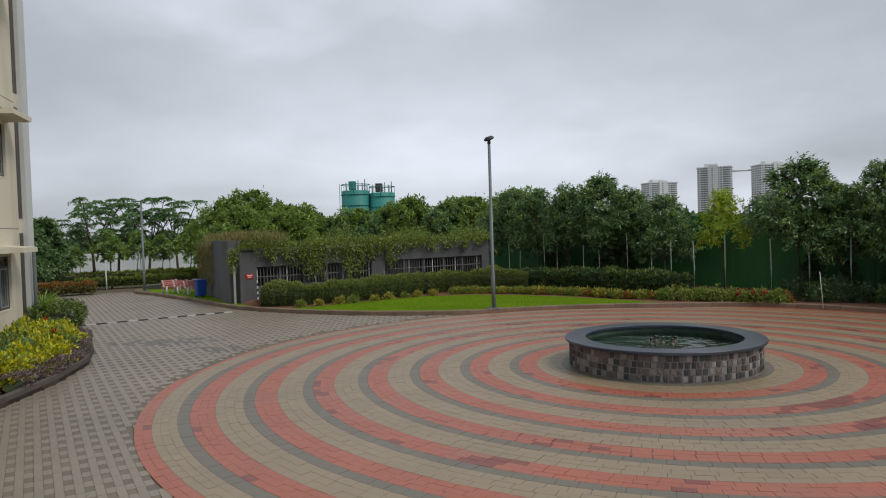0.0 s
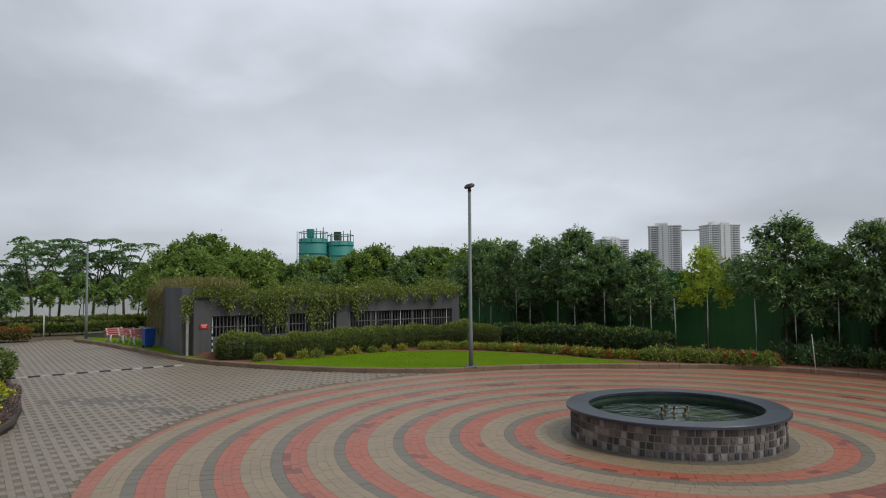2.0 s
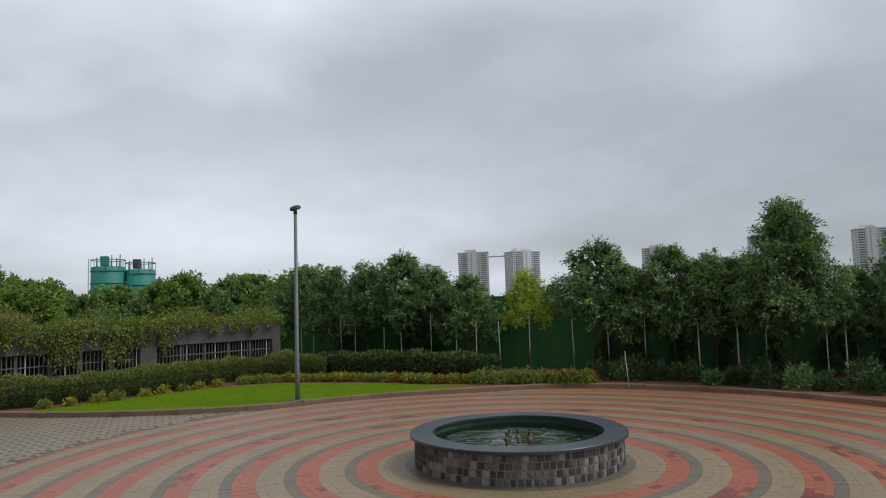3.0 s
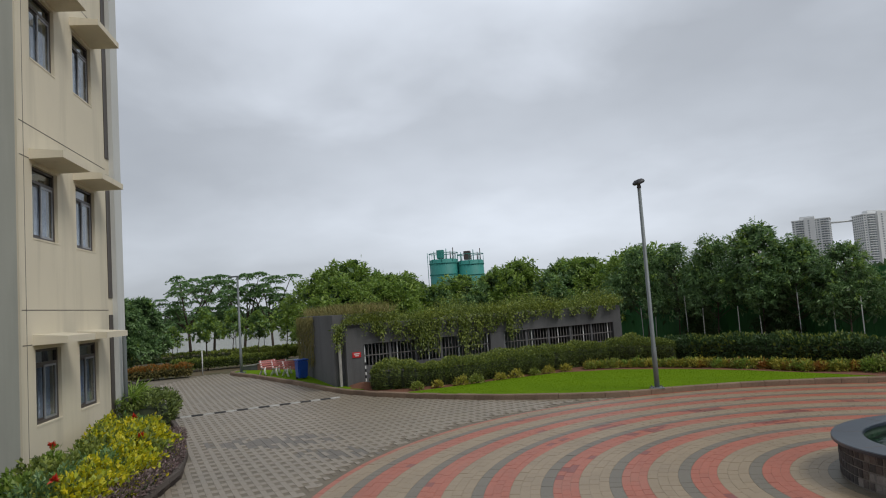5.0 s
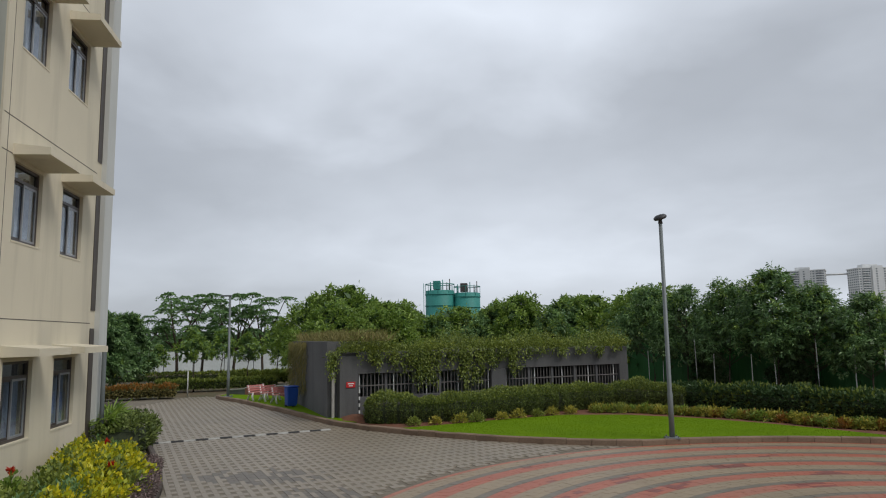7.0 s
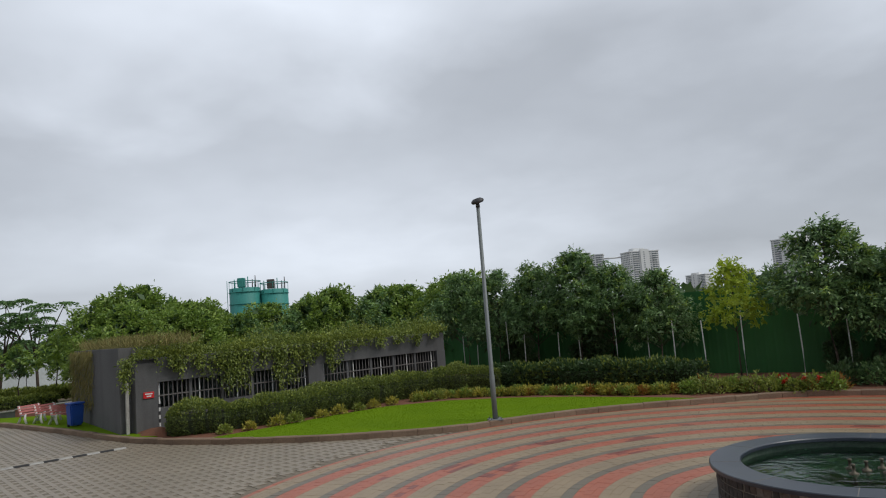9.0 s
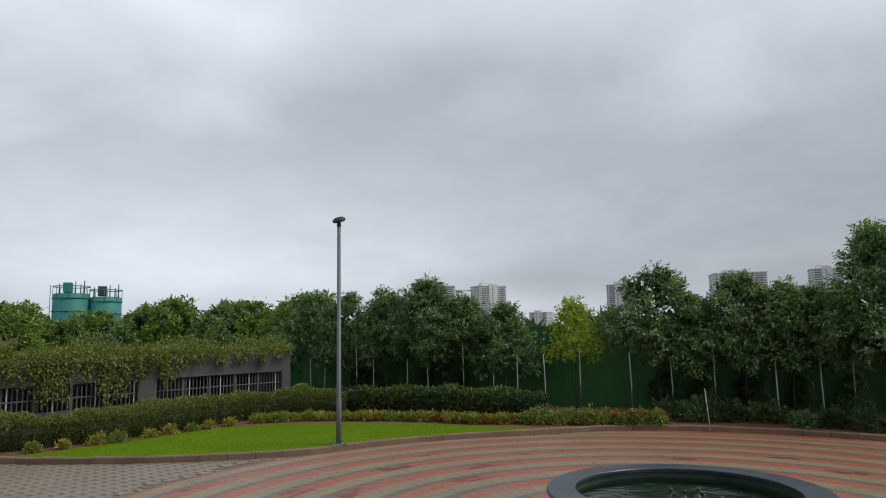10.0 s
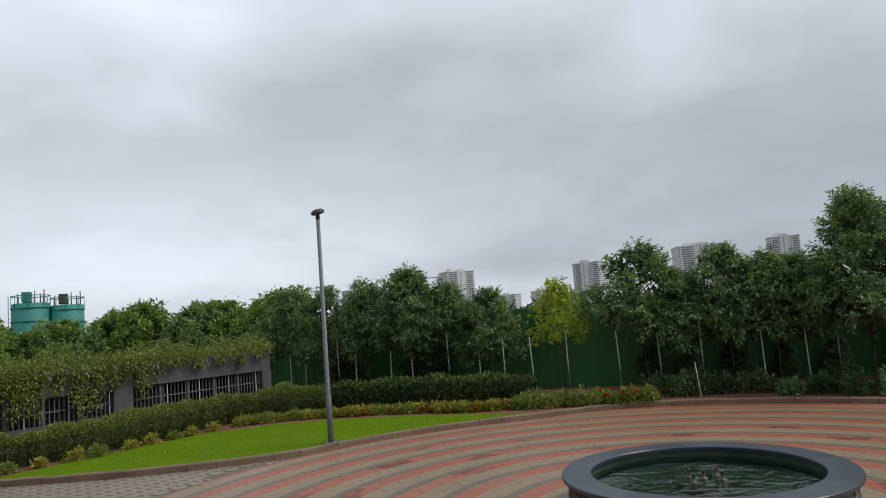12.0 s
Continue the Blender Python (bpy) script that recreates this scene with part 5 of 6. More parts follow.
for i, (x, y, r) in enumerate([(-6.35, 10.05, 0.32), (-6.75, 9.75, 0.26), (-7.45, 10.45, 0.2), (-6.2, 9.5, 0.26), (-6.55, 9.2, 0.2)]):
    blob("bed_plant", "glossy dark green leafy plant at the front of the flower bed", "plant", x, y, r, r * 1.25, (M_LEAF, M_CREEPER, M_LEAF_M)[i % 3], (0.095, 0.05), 620, 820 + i, "bed plants", M_VINE if i % 3 == 1 else None)

# hanging plants over the ramp house
rngv = np.random.default_rng(31)
RM = ramp_b.matrix_world


def to_world(a):
    return np.array([tuple(RM @ Vector(v)) for v in a])


n = 15000
x = rngv.uniform(-0.4, 9.4, n)
p = np.stack([x, rngv.uniform(-0.15, 1.6, n), 1.76 + np.abs(rngv.normal(0.03, 0.16, n)) * (1.1 + 0.6 * np.sin(x * 2.3) + 0.3 * np.sin(x * 5.9)) + 0.06], 1)
vine = thing("hanging_plants", "trailing creepers and dry grass hanging over the cement beam", "plants")
q = leaf_quads(to_world(p), np.tile((0.2, -0.4, 0.6), (n, 1)), 0.085, 0.036, rngv, 0, 0.7)
quads_mesh("top_growth", q, M_CREEPER, vine)
n = 5200
x = rngv.uniform(-0.4, 9.4, n)
x = x[np.sin(x * 3.1) + np.sin(x * 1.3 + 1) + rngv.normal(0, 0.5, n) > -0.1]
p = np.stack([x, rngv.uniform(-0.22, 0.5, len(x)), 1.84 + np.abs(rngv.normal(0, 0.13, len(x)))], 1)
quads_mesh("young_growth", leaf_quads(to_world(p), np.tile((0.1, -0.5, 0.4), (len(x), 1)), 0.095, 0.042, rngv, 0, 0.7), M_VINE, vine)
strands = []
CLUMPS = [(-0.62, 0.6), (0.45, 0.35), (0.6, 0.5), (1.2, 0.55), (1.75, 0.95), (2.1, 0.8), (2.45, 1.1), (2.9, 0.5), (3.35, 0.95), (3.75, 0.9), (4.1, 0.5), (4.6, 0.3), (5.0, 0.75), (5.6, 0.3), (6.1, 0.18), (6.7, 0.25), (7.4, 0.22), (8.1, 0.28), (8.8, 0.15)]
for i in range(420):
    cx, cl = CLUMPS[i % len(CLUMPS)]
    x0 = cx + rngv.normal(0, 0.05 if cx < 0 else 0.13)
    ln = cl * rngv.uniform(0.05, 1.0) ** 1.4 * 1.25
    k = int(ln / 0.019)
    if k < 3:
        continue
    z = 1.85 - np.linspace(0, ln, k) + rngv.normal(0, 0.02, k)
    strands.append(np.stack([x0 + rngv.normal(0, 0.05, k) + 0.05 * np.sin(z * 7 + i), -0.05 - rngv.uniform(0, 0.13, k), z], 1))
st = np.concatenate(strands)
quads_mesh("trailing_growth", leaf_quads(to_world(st), np.tile((0.0, -0.5, -0.4), (len(st), 1)), 0.085, 0.045, rngv, 0.3, 0.6), M_CREEPER, vine)
# dry grass on the side block
e0, e1 = Vector((-6.45, 22.35)), Vector((-9.45, 27.55))
k = 3000
tt = rngv.uniform(0, 1, k)
base = np.stack([e0.x + (e1.x - e0.x) * tt + rngv.uniform(-0.05, 1.6, k), e0.y + (e1.y - e0.y) * tt + rngv.uniform(-0.03, 0.8, k), np.full(k, 2.12)], 1)
quads_mesh("dry_grass", leaf_quads(base, np.tile((0, 0, 1.0), (k, 1)), 0.34, 0.018, rngv, 0, 0.5), M_DRY, vine)
far = tt > 0.52
hang = np.stack([e0.x + (e1.x - e0.x) * tt - 0.07, e0.y + (e1.y - e0.y) * tt - 0.05, 2.15 - rngv.uniform(0, 1.3, k) ** 1.5], 1)[far]
quads_mesh("dry_fringe", leaf_quads(hang, np.tile((-0.15, -0.1, -1.0), (len(hang), 1)), 0.3, 0.016, rngv, 0, 0.2), M_DRY, vine)

# ---- trees behind the ramp house and along the road ----
def polar(bearing, dist):
    return -1.1 + dist * math.sin(radians(bearing)), 3.9 + dist * math.cos(radians(bearing))


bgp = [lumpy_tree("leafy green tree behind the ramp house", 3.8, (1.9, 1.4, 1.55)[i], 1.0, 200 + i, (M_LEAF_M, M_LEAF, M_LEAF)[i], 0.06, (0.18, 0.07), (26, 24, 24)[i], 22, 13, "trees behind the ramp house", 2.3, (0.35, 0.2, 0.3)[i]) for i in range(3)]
bgu = [False] * 3
BG = [(-17.3, 33, .063), (-15.1, 32, .066), (-13.0, 34, .056), (-11.6, 30, .044), (-9.8, 33, .038), (-8.0, 31, .030), (-6.0, 34, .036), (-4.5, 31, .040), (-2.6, 33, .043), (-0.9, 32, .051), (0.8, 34, .048), (2.4, 32, .049), (4.0, 34, .048), (5.8, 32, .052), (7.4, 31, .051), (9.0, 30, .057), (11.0, 30, .052), (-16.2, 29.5, .045), (-12.4, 28.8, .034), (-5.4, 29, .028), (1.6, 30, .034), (-10.7, 32, .040), (-7.0, 33, .034), (-3.5, 32, .040), (-1.8, 33, .044), (0.0, 33, .046), (3.2, 33, .047), (4.9, 33, .047), (6.6, 32, .048)]
for i, (b_, d_, e_) in enumerate(BG):
    x, y = polar(b_, d_)
    h = 2.2 + e_ * d_
    s = h / 4.0
    m = pose(x, y, -0.05, 0, 0, trng.uniform(0, 360)) @ Matrix.Diagonal((s * trng.uniform(0.9, 1.15), s * trng.uniform(0.9, 1.15), s, 1))
    k = 0 if b_ < -13.5 else i % 3
    if not bgu[k]:
        bgu[k] = True
        bgp[k].matrix_world = m
    else:
        copy_thing(bgp[k], m)
fp = [feathery_tree("airy tree with open feathery branches beyond the road", 4.6, 2.5, 300 + i, "roadside trees") for i in range(2)]
for i, (b_, d_, e_) in enumerate([(-28.0, 40, .064), (-24.0, 41, .062), (-26.3, 44, .050), (-21.7, 42, .054), (-30.5, 47, .03)]):
    x, y = polar(b_, d_)
    s = (2.2 + e_ * d_) / 4.6
    m = pose(x, y, -0.05, 0, 0, 70 * i) @ Matrix.Diagonal((s, s, s, 1))
    if i < 2:
        fp[i].matrix_world = m
    else:
        copy_thing(fp[i % 2], m)
dp = lumpy_tree("dense dark green tree by the bend of the road", 3.4, 1.3, 0.6, 400, M_LEAF, 0.06, (0.2, 0.075), 24, 20, 13, "roadside trees", 2.2, 0.05)
lp = lumpy_tree("small light green tree on the verge", 3.0, 0.9, 1.5, 401, M_LEAF_M, 0.04, (0.17, 0.065), 12, 13, 9, "roadside trees", 2.0, 0.3, M_LEAF)
for i, (b_, d_, e_, pr) in enumerate([(-33.2, 34, .036, dp), (-31.6, 36, .034, dp), (-35.0, 32, .02, dp), (-26.8, 33, .014, lp), (-22.8, 35, .016, lp), (-24.8, 37, .02, lp), (-20.6, 36, .03, lp), (-29.4, 38, .0, lp)]):
    x, y = polar(b_, d_)
    s = (2.2 + e_ * d_) / (3.4 if pr is dp else 3.0)
    m = pose(x, y, -0.05, 0, 0, 50 * i) @ Matrix.Diagonal((s, s, s, 1))
    if i in (0, 3):
        pr.matrix_world = m
    else:
        copy_thing(pr, m)
for i, (b0_, b1_, d_, hh, m_, lb) in enumerate([(-36, -28, 29.5, 0.35, M_DRY, "low russet hedge at the bend of the road"), (-29.5, -20.5, 33.0, 0.34, M_HEDGE, "clipped green hedge across the road's end"), (-34, -19, 40.0, 0.35, M_HEDGE, "far green hedge before the boundary wall"), (-25.0, -19.5, 36.0, 0.4, M_VINE, "yellow-green hedge beyond the road")]):
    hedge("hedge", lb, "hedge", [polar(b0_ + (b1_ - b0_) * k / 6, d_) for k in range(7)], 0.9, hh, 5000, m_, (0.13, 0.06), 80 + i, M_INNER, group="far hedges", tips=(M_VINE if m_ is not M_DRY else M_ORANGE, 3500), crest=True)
bw = thing("boundary_wall", "long pale boundary wall behind the far hedges", "wall", kind="structure")
for k in range(12):
    (xa, ya), (xb, yb) = polar(-40 + 2.2 * k, 52), polar(-40 + 2.2 * k + 2.15, 52)
    p, q = Vector((xa, ya, 0)), Vector((xb, yb, 0))
    d = (q - p).normalized()
    s = Vector((-d.y, d.x, 0)) * 0.1
    vs = [tuple(e + o + Vector((0, 0, z))) for z in (-0.1, 1.4) for e, o in ((p, -s), (q, -s), (q, s), (p, s))]
    solid("wall_panel", vs, [(0, 1, 2, 3), (7, 6, 5, 4), (0, 4, 5, 1), (1, 5, 6, 2), (2, 6, 7, 3), (3, 7, 4, 0)], M_FARWALL, bw)
    tube("post", [tuple(p), tuple(p + Vector((0, 0, 1.75)))], [0.05, 0.05], M_RAIL, bw, 6)

# spiky plants by the lamp post in the bed
def spiky(label, x, y, z, r, n, ln, seed, droop, h, leafmat=M_LEAF_D):
    g = np.random.default_rng(seed)
    t = thing("spiky_plant", label, "plant", group="spiky plants")
    tube("stem", [(x, y, 0.03), (x, y, max(0.15, h * 0.9))], [0.04, 0.03], M_BARK, t, 8)
    a = g.uniform(0, 2 * math.pi, n)
    c = np.stack([x + 0.05 * np.cos(a), y + 0.05 * np.sin(a), h * g.uniform(0.55, 1.0, n)], 1)
    d = np.stack([np.cos(a), np.sin(a), g.uniform(-0.2, 1.2, n)], 1)
    quads_mesh("foliage", leaf_quads(c, d, ln, 0.04, g, droop, 0.25), leafmat, t)
    return t


spiky("tall arching plant with hanging strap leaves by the building", -8.2, 9.0, 0, 0.5, 620, 0.55, 51, 1.3, 4.1)
for i, (x, y, h) in enumerate([(-7.0, 8.05, 0.9), (-7.3, 8.35, 1.15), (-6.75, 8.2, 0.6), (-7.7, 8.5, 1.3), (-9.7, 17.4, 0.75), (-10.1, 18.2, 0.8)]):
    spiky("spiky green plant with narrow arching leaves in the bed", x, y, 0, 0.4, 260, 0.38, 52 + i, 0.3, h, M_LEAF_M if y > 15 else M_LEAF_D)

# low woods on the horizon
wr = np.random.default_rng(71)
n = 26000
bb = np.radians(wr.uniform(-75, 85, n))
dd = wr.uniform(110, 240, n)
hh = (0.55 + 0.45 * np.sin(bb * 37) * np.cos(bb * 23)) * 3.6 + 1.6
hh = np.where(bb < -0.25, hh * 0.45, hh)
pw = np.stack([dd * np.sin(bb), dd * np.cos(bb), hh * wr.uniform(0, 1, n) ** 0.7], 1)
tagged(quads_mesh("far_woods", leaf_quads(pw, np.tile((0, 0, 0.6), (n, 1)), 2.2, 1.3, wr, 0, 0.9), M_LEAF_D), "low green woods along the horizon", "trees", kind="stuff")
px, py = polar(-27.2, 30.5)
tagged(tube("marker_post", [(px, py, -0.05), (px, py, 0.95)], [0.025, 0.022], M_WHITE, None, 8), "short white painted post beside the road's end", "post")

# ---- silos and towers far off ----
silo = thing("silo_plant", "pair of green industrial silos with railings and ladders on top", "silo")
for b_, r, top in ((-7.4, 2.1, 9.0), (-5.15, 1.9, 8.6)):
    x, y = -1.1 + 100 * math.sin(radians(b_)), 3.9 + 100 * math.cos(radians(b_))
    body = lathe("silo_body", [(0.0, top - 0.3), (r * 0.9, top - 0.35), (r, top - 0.4), (r, 0.4), (r * 0.94, -0.05), (0.0, -0.05)], M_SILO, silo, 28, "", True)
    body.location = (x, y, 0)
    for k in range(5):
        hoop = lathe("hoop", [(r + 0.02, 0.0), (r + 0.09, 0.0), (r + 0.09, 0.12), (r + 0.02, 0.12)], M_SILO, silo, 28)
        hoop.location = (x, y, 1.5 + k * (top - 2.5) / 4)
    for k in range(8):
        a = 2 * math.pi * k / 8
        px, py = x + r * math.cos(a), y + r * math.sin(a)
        tube("rail_post", [(px, py, top - 0.9), (px, py, top + 0.55)], [0.035, 0.035], M_SILO, silo, 5)
    hp = lathe("rail_hoop", [(r - 0.03, top + 0.5), (r + 0.05, top + 0.5), (r + 0.05, top + 0.6), (r - 0.03, top + 0.6)], M_SILO, silo, 28)
    hp.location = (x, y, 0)
    box("filter_box", (x - 0.9, y - 0.8, top - 0.2), (x + 0.1, y + 0.4, top + 1.05), M_SILO if b_ < -6 else M_FRAME, silo, 0.05)
    for k, (ox, hh) in enumerate(((0.5, 1.2), (1.1, 0.8), (-1.3, 0.9), (1.5, 1.3))):
        tube("vent_pipe", [(x + ox, y - 0.6, top - 0.4), (x + ox, y - 0.6, top + hh)], [0.08, 0.06], M_FRAME if k % 2 else M_SILO, silo, 6)
    tube("ladder_rail", [(x - r - 0.15, y - 0.8, 0.0), (x - r - 0.15, y - 0.8, top + 0.7)], [0.045, 0.045], M_SILO, silo, 5)


def boxes_mesh(name, boxes, material, parent):
    """Many axis-aligned boxes in one mesh, from (lo, hi) pairs."""
    vs, fs = [], []
    for (x0, y0, z0), (x1, y1, z1) in boxes:
        o = len(vs)
        vs += [(x0, y0, z0), (x1, y0, z0), (x1, y1, z0), (x0, y1, z0), (x0, y0, z1), (x1, y0, z1), (x1, y1, z1), (x0, y1, z1)]
        fs += [tuple(o + k for k in f) for f in ((0, 3, 2, 1), (4, 5, 6, 7), (0, 1, 5, 4), (1, 2, 6, 5), (2, 3, 7, 6), (3, 0, 4, 7))]
    return solid(name, vs, fs, material, parent)


def tower(b0, b1, elev, dist, seed, cap=True):
    """A far apartment tower: core, balcony slabs and window bays storey by storey."""
    g = random.Random(seed)
    bm_ = (b0 + b1) / 2
    x, y = -0.8 + dist * math.sin(radians(bm_)), 3.0 + dist * math.cos(radians(bm_))
    w = dist * math.tan(radians(b1 - b0)) / 1.15
    h = 2.2 + elev * dist
    t = thing("apartment_tower", "pale high-rise apartment tower with balconies far behind the trees", "building", pose(x, y, 0, 0, 0, -bm_ + g.uniform(-30, 30)), group="far towers")
    d = w * 0.6
    box("core", (-w / 2, -d / 2, -0.5), (w / 2, d / 2, h), M_TOWER, t)
    box("projecting_bay", (-w * 0.16, -d / 2 - 3.0, -0.5), (w * 0.12, -d / 2, h + 3.0), M_TOWER, t)
    floors = int(h / 3.1)
    slabs, panes = [], []
    for k in range(floors):
        z = k * h / floors
        for i in range(12):
            u = -w / 2 + w * (i + 0.2) / 12
            if i in (1, 2, 9, 10):
                slabs.append(((u, -d / 2 - 1.8, z), (u + w / 12, -d / 2, z + 1.1)))
                panes.append(((u, -d / 2 - 0.2, z + 1.1), (u + w / 12 * 0.9, -d / 2 + 0.05, z + 2.8)))
            elif not 3 < i < 8 or i % 2:
                fy = -d / 2 - (3.0 if 4 < i < 7 else 0.0)
                panes.append(((u, fy - 0.2, z + 1.2), (u + w / 12 * 0.5, fy + 0.05, z + 2.6)))
        for i in range(6):
            for s in (-1, 1):
                v = -d / 2 + d * (i + 0.25) / 6
                xa = s * w / 2
                panes.append(((min(xa, xa + s * 0.2), v, z + 1.1), (max(xa, xa + s * 0.2), v + d / 12, z + 2.6)))
    tagged(boxes_mesh("facade_relief", slabs, M_TOWER, t), kind="stuff")
    tagged(boxes_mesh("window_grid", panes, M_TOWERDK, t), kind="stuff")
    if cap:
        box("roof_house", (-w * 0.3, -d * 0.25, h), (w * 0.1, d * 0.2, h + 5.5), M_TOWER, t)
        box("parapet", (-w / 2 - 0.8, -d / 2 - 0.8, h - 0.3), (w / 2 + 0.8, d / 2 + 0.8, h + 1.0), M_TOWER, t)
    return t


for i, (b0, b1, e, dist) in enumerate([(15.4, 18.1, .057, 430), (19.5, 22.3, .074, 400), (23.5, 26.4, .073, 400), (34.6, 37.3, .070, 420), (42.3, 46.6, .078, 400), (49.2, 51.6, .078, 400), (28.3, 30.2, .034, 600), (31.0, 33.0, .036, 620)]):
    tower(b0, b1, e, dist * 2.6, 900 + i)

bx0, by0 = -0.8 + 1040 * math.sin(radians(22.0)), 3.0 + 1040 * math.cos(radians(22.0))
bx1, by1 = -0.8 + 1040 * math.sin(radians(23.9)), 3.0 + 1040 * math.cos(radians(23.9))
tagged(tube("sky_bridge", [(bx0, by0, 73.5), (bx1, by1, 73.5)], [1.2, 1.2], M_TOWER, None, 4), "thin pale bridge between two far towers", "bridge")

# ---- paving pieces ----
def paver_mesh(name, pieces, material, parent):
    """Chamfered pavers joined in one mesh: each piece four corners in plan and a top height."""
    vs, fs = [], []
    for c, z in pieces:
        o = len(vs)
        mx, my = sum(p[0] for p in c) / 4, sum(p[1] for p in c) / 4
        vs += [(x, y, -0.01) for x, y in c] + [(x + (mx - x) * 0.014, y + (my - y) * 0.014, z) for x, y in c]
        fs += [(o + 4, o + 5, o + 6, o + 7)] + [(o + i, o + (i + 1) % 4, o + 4 + (i + 1) % 4, o + 4 + i) for i in range(4)]
    return solid(name, vs, fs, material, parent)


prng = random.Random(2)
ring_bands = []
per = 0.806
for k in range(7):
    r0 = 2.0 + per * k - 0.006 * k
    ring_bands += [(r0, r0 + 0.30, "r"), (r0 + 0.30, r0 + 0.445, "g"), (r0 + 0.445, r0 + per - 0.006, "b")]
ring_bands = [(1.47, 1.60, "g"), (1.60, 2.0, "b")] + [b for b in ring_bands if b[1] < 7.3] + [(7.245, 7.53, "b"), (7.53, 7.72, "r"), (7.72, 7.98, "b"), (7.98, 8.29, "r")]
ring_pieces = {"r": [], "g": [], "b": [], "w": []}
for r0, r1, kind_ in ring_bands:
    rows_ = max(1, round((r1 - r0) / 0.105)) if kind_ != "g" else 1
    for q in range(rows_):
        a0, a1 = r0 + (r1 - r0) * q / rows_, r0 + (r1 - r0) * (q + 1) / rows_
        cnt = round(2 * math.pi * (a0 + a1) / 2 / 0.2)
        off = prng.random()
        for k in range(cnt):
            t0, t1 = 2 * math.pi * (k + off) / cnt, 2 * math.pi * (k + 1 + off) / cnt
            g_t, g_r = (0.0007 + 0.0022 * (prng.random() < 0.18)) / a0, 0.0006
            c = [(PC.x + rr * math.cos(tt), PC.y + rr * math.sin(tt)) for rr, tt in ((a0 + g_r, t0 + g_t), (a1 - g_r, t0 + g_t), (a1 - g_r, t1 - g_t), (a0 + g_r, t1 - g_t))]
            c = c if (c[1][0] - c[0][0]) * (c[2][1] - c[0][1]) - (c[1][1] - c[0][1]) * (c[2][0] - c[0][0]) > 0 else c[::-1]
            if a1 > kerb_r((math.degrees(t0) + 180) % 360 - 180) + 0.02:
                continue
            if r1 > 7.75 and not -62 < (math.degrees(t0) + 180) % 360 - 180 < 111:
                continue
            pc_ = (c, prng.uniform(0.002, 0.0045))
            deg = (math.degrees((t0 + t1) / 2) + 180) % 360 - 180
            wet_ = noise.noise((c[0][0] * 1.15, c[0][1] * 1.15, 4.2))
            damp = kind_ == "r" and ((wet_ > 0.36 and a0 < 6.0 and prng.random() < 0.7) or (2.7 < a0 < 3.2 and -82 < deg < -56 and prng.random() < 0.75) or (3.5 < a0 < 4.0 and -75 < deg < -50 and prng.random() < 0.5) or prng.random() < 0.012)
            ring_pieces["w" if damp else kind_].append(pc_)
            if kind_ == "r" and ((4.3 < a0 < 4.75 and -132 < deg < -100) or (3.5 < a0 < 3.95 and -98 < deg < -70) or (2.0 <= a0 < 2.3 and -150 < deg < -90)) and prng.random() < 0.42:
                # damp dark joint between two red pavers
                w_ = prng.uniform(0.006, 0.014) / a0
                j_ = [(PC.x + rr * math.cos(tt), PC.y + rr * math.sin(tt)) for rr, tt in ((a0 + 0.004, t0 - w_), (a1 - 0.004, t0 - w_), (a1 - 0.004, t0 + w_), (a0 + 0.004, t0 + w_))]
                ring_pieces["w"].append((j_[::-1], 0.0065))
flat("plaza_bed", disc(PC.x, PC.y, 7.715, 96)[:-1], -0.001, M_JOINT, "sand bed under the circular paving")
plaza = thing("plaza_paving", "circular paving of red, beige and grey pavers round the fountain", "paving", kind="structure")
MK = {"w": M_RED_WET, "r": M_RING_RED, "g": M_RING_GREY, "b": M_RING_BEIGE}


def near_piece(p, cap=[0]):
    x = sum(q[0] for q in p[0]) / 4
    y = sum(q[1] for q in p[0]) / 4
    if -1.9 < x < 2.2 and 6.2 < y < 7.4 and cap[0] < 290:
        cap[0] += 1
        return True
    return False


for kk, plist in ring_pieces.items():
    rest = []
    for p in plist:
        if near_piece(p):
            paver_mesh("paver", [p], MK[kk], plaza)
        else:
            rest.append(p)
    tagged(paver_mesh("paver_field", rest, MK[kk], plaza), kind="stuff")

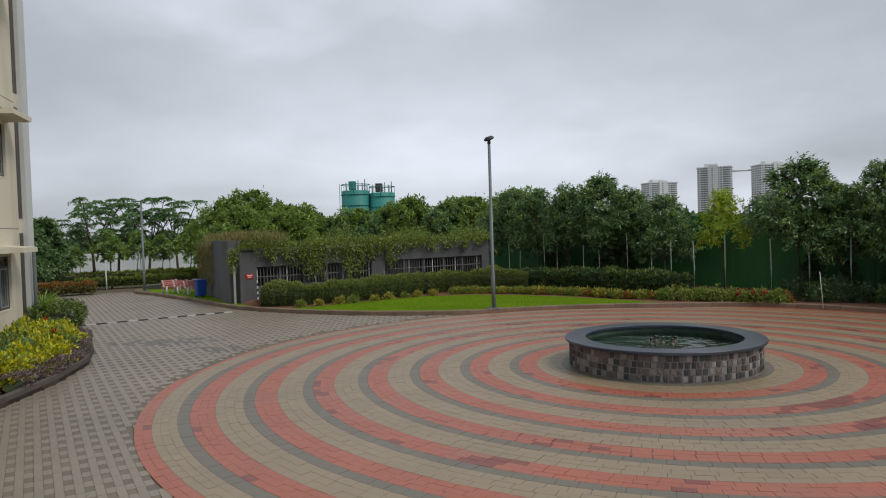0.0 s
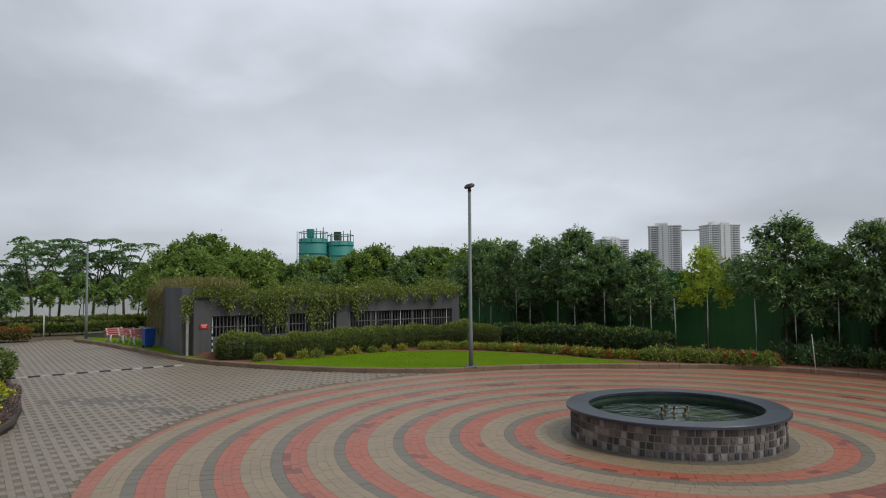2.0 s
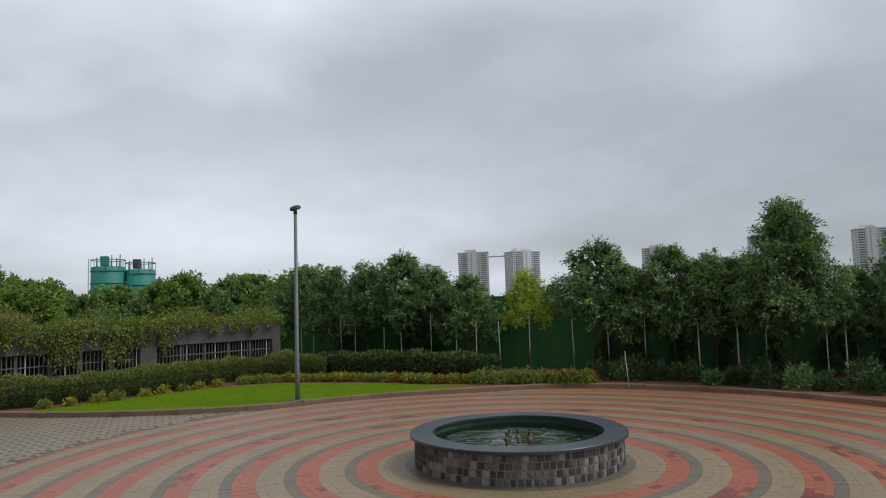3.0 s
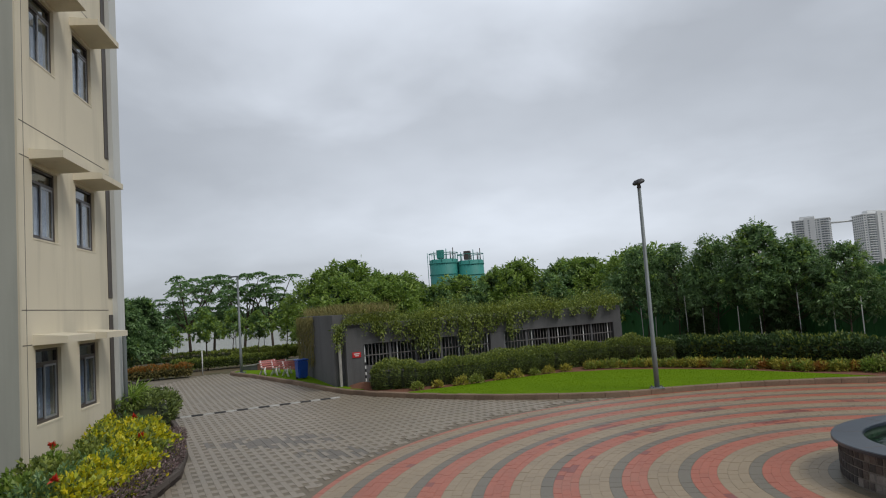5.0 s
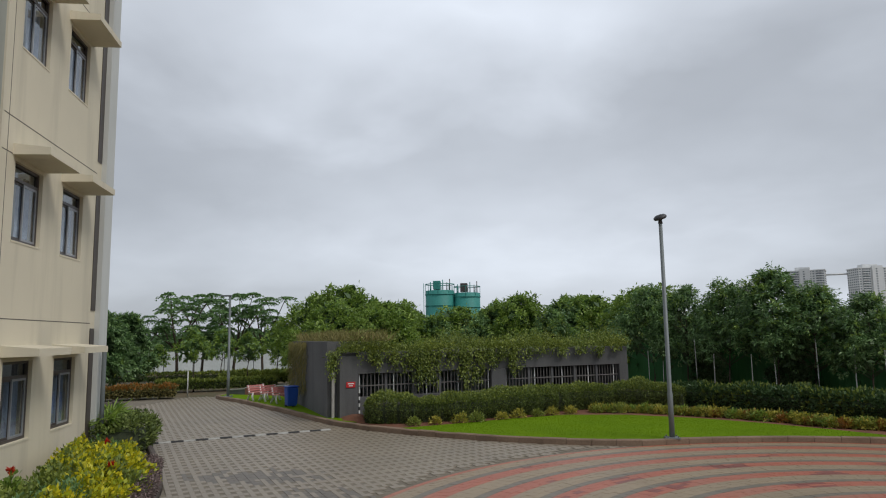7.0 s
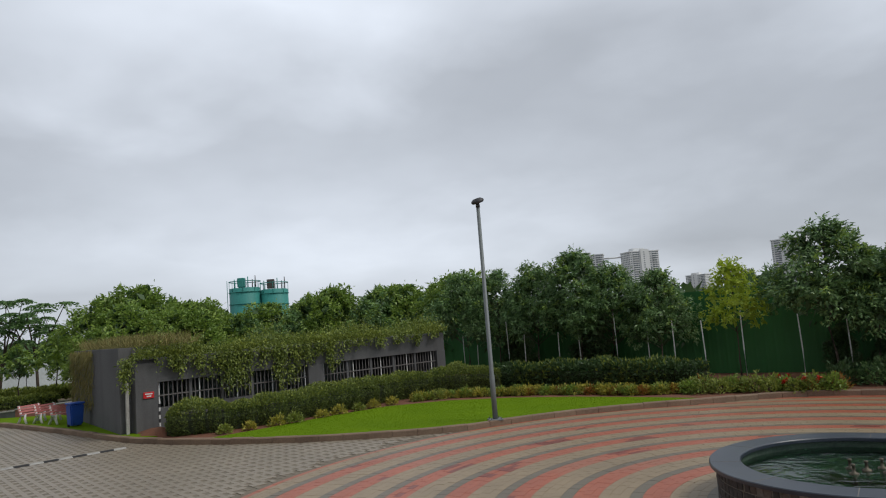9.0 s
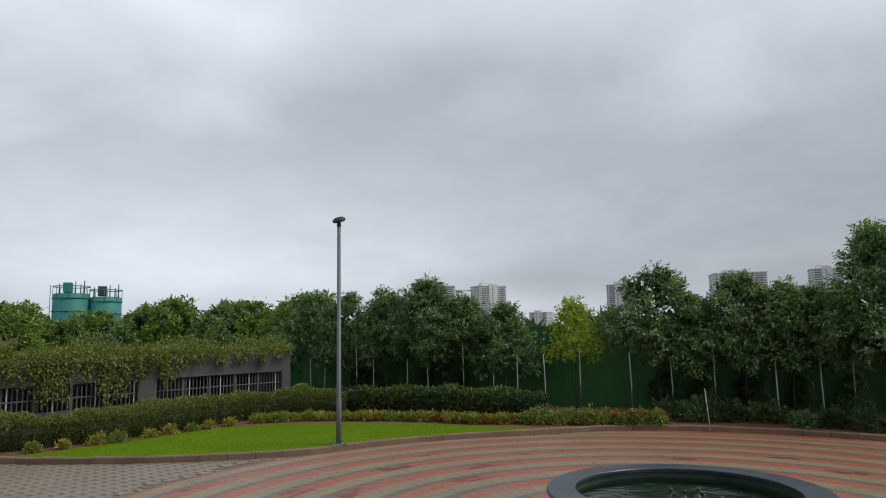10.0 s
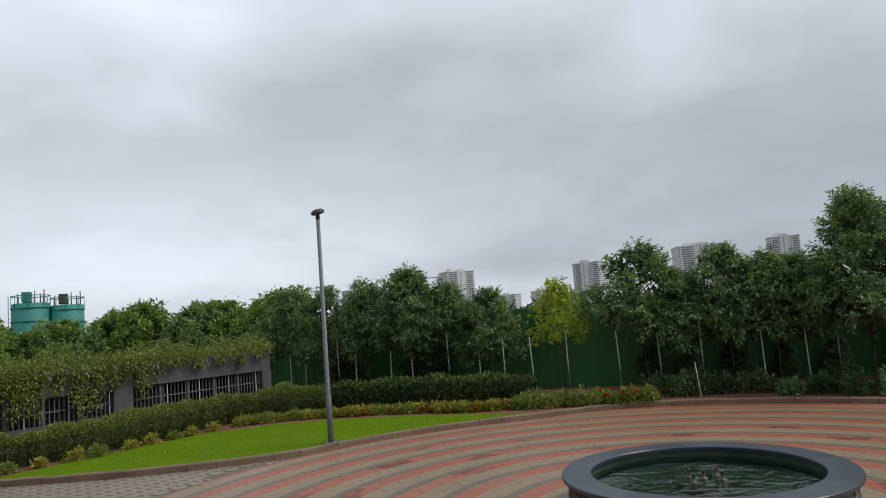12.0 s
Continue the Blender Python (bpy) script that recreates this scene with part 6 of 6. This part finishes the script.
# road pavers: light strips with darker cells between them
rp = thing("road_paving", "interlocking beige road pavers with darker sunken cells", "paving", kind="structure")
ca, sa = math.cos(radians(-ROAD)), math.sin(radians(-ROAD))
U, V = Vector((ca, sa)), Vector((-sa, ca))
road_poly = [(x, y) for x, y in road_outline]
STRIP, CELL, LONG = 0.078, 0.080, 0.152
light, dark, light_near, dark_near, worn_list = [], [], [], [], []
iu0, iu1 = int(-14 / (STRIP + CELL)), int(24 / (STRIP + CELL))


def quad(u, v, w, l, gap=0.0008):
    return [tuple(U * (u + a) + V * (v + b)) for a, b in ((gap, gap), (w - gap, gap), (w - gap, l - gap), (gap, l - gap))]


for iu in range(iu0, iu1):
    u = iu * (STRIP + CELL)
    for iv in range(int(-14 / LONG), int(36 / LONG)):
        v = iv * LONG
        c = U * (u + 0.08) + V * (v + 0.06)
        if c.y < -6.0 or c.x < -14.5 or (c - PC.xy).length < 7.73:
            continue
        if not inside_poly(c.x, c.y, road_poly):
            continue
        nearp = -5.2 < c.x < -3.3 and 7.6 < c.y < 8.9
        worn = ((c.x + 5.75) / 1.4) ** 2 + ((c.y - 15.45) / 0.65) ** 2 < prng.random() ** 0.6 * 1.1 or ((c.x + 4.2) / 0.9) ** 2 + ((c.y - 14.2) / 0.35) ** 2 < prng.random()
        if iv % 2 == 0:
            (worn_list if worn and prng.random() < 0.6 else light_near if nearp else light).append((quad(u, v + (LONG if iu % 2 else 0), STRIP, LONG * 2), prng.uniform(-0.002, 0.0)))
        if iv % 2 or (worn and prng.random() < 0.8):
            (worn_list if worn else dark_near if nearp else dark).append((quad(u + STRIP, v, CELL, LONG * 0.98), prng.uniform(-0.007, -0.004)))
        else:
            (light_near if nearp else light).append((quad(u + STRIP, v, CELL, LONG), prng.uniform(-0.002, 0.0)))
for p in light_near[:170]:
    paver_mesh("paver", [p], M_PAVE, rp)
for p in dark_near[:120]:
    paver_mesh("paver", [p], M_PAVE_DK, rp)
tagged(paver_mesh("paver_field", light + light_near[170:], M_PAVE, rp), kind="stuff")
tagged(paver_mesh("worn_field", worn_list, M_PAVE_WET, rp), kind="stuff")
tagged(paver_mesh("cell_field", dark + dark_near[120:], M_PAVE_DK, rp), kind="stuff")
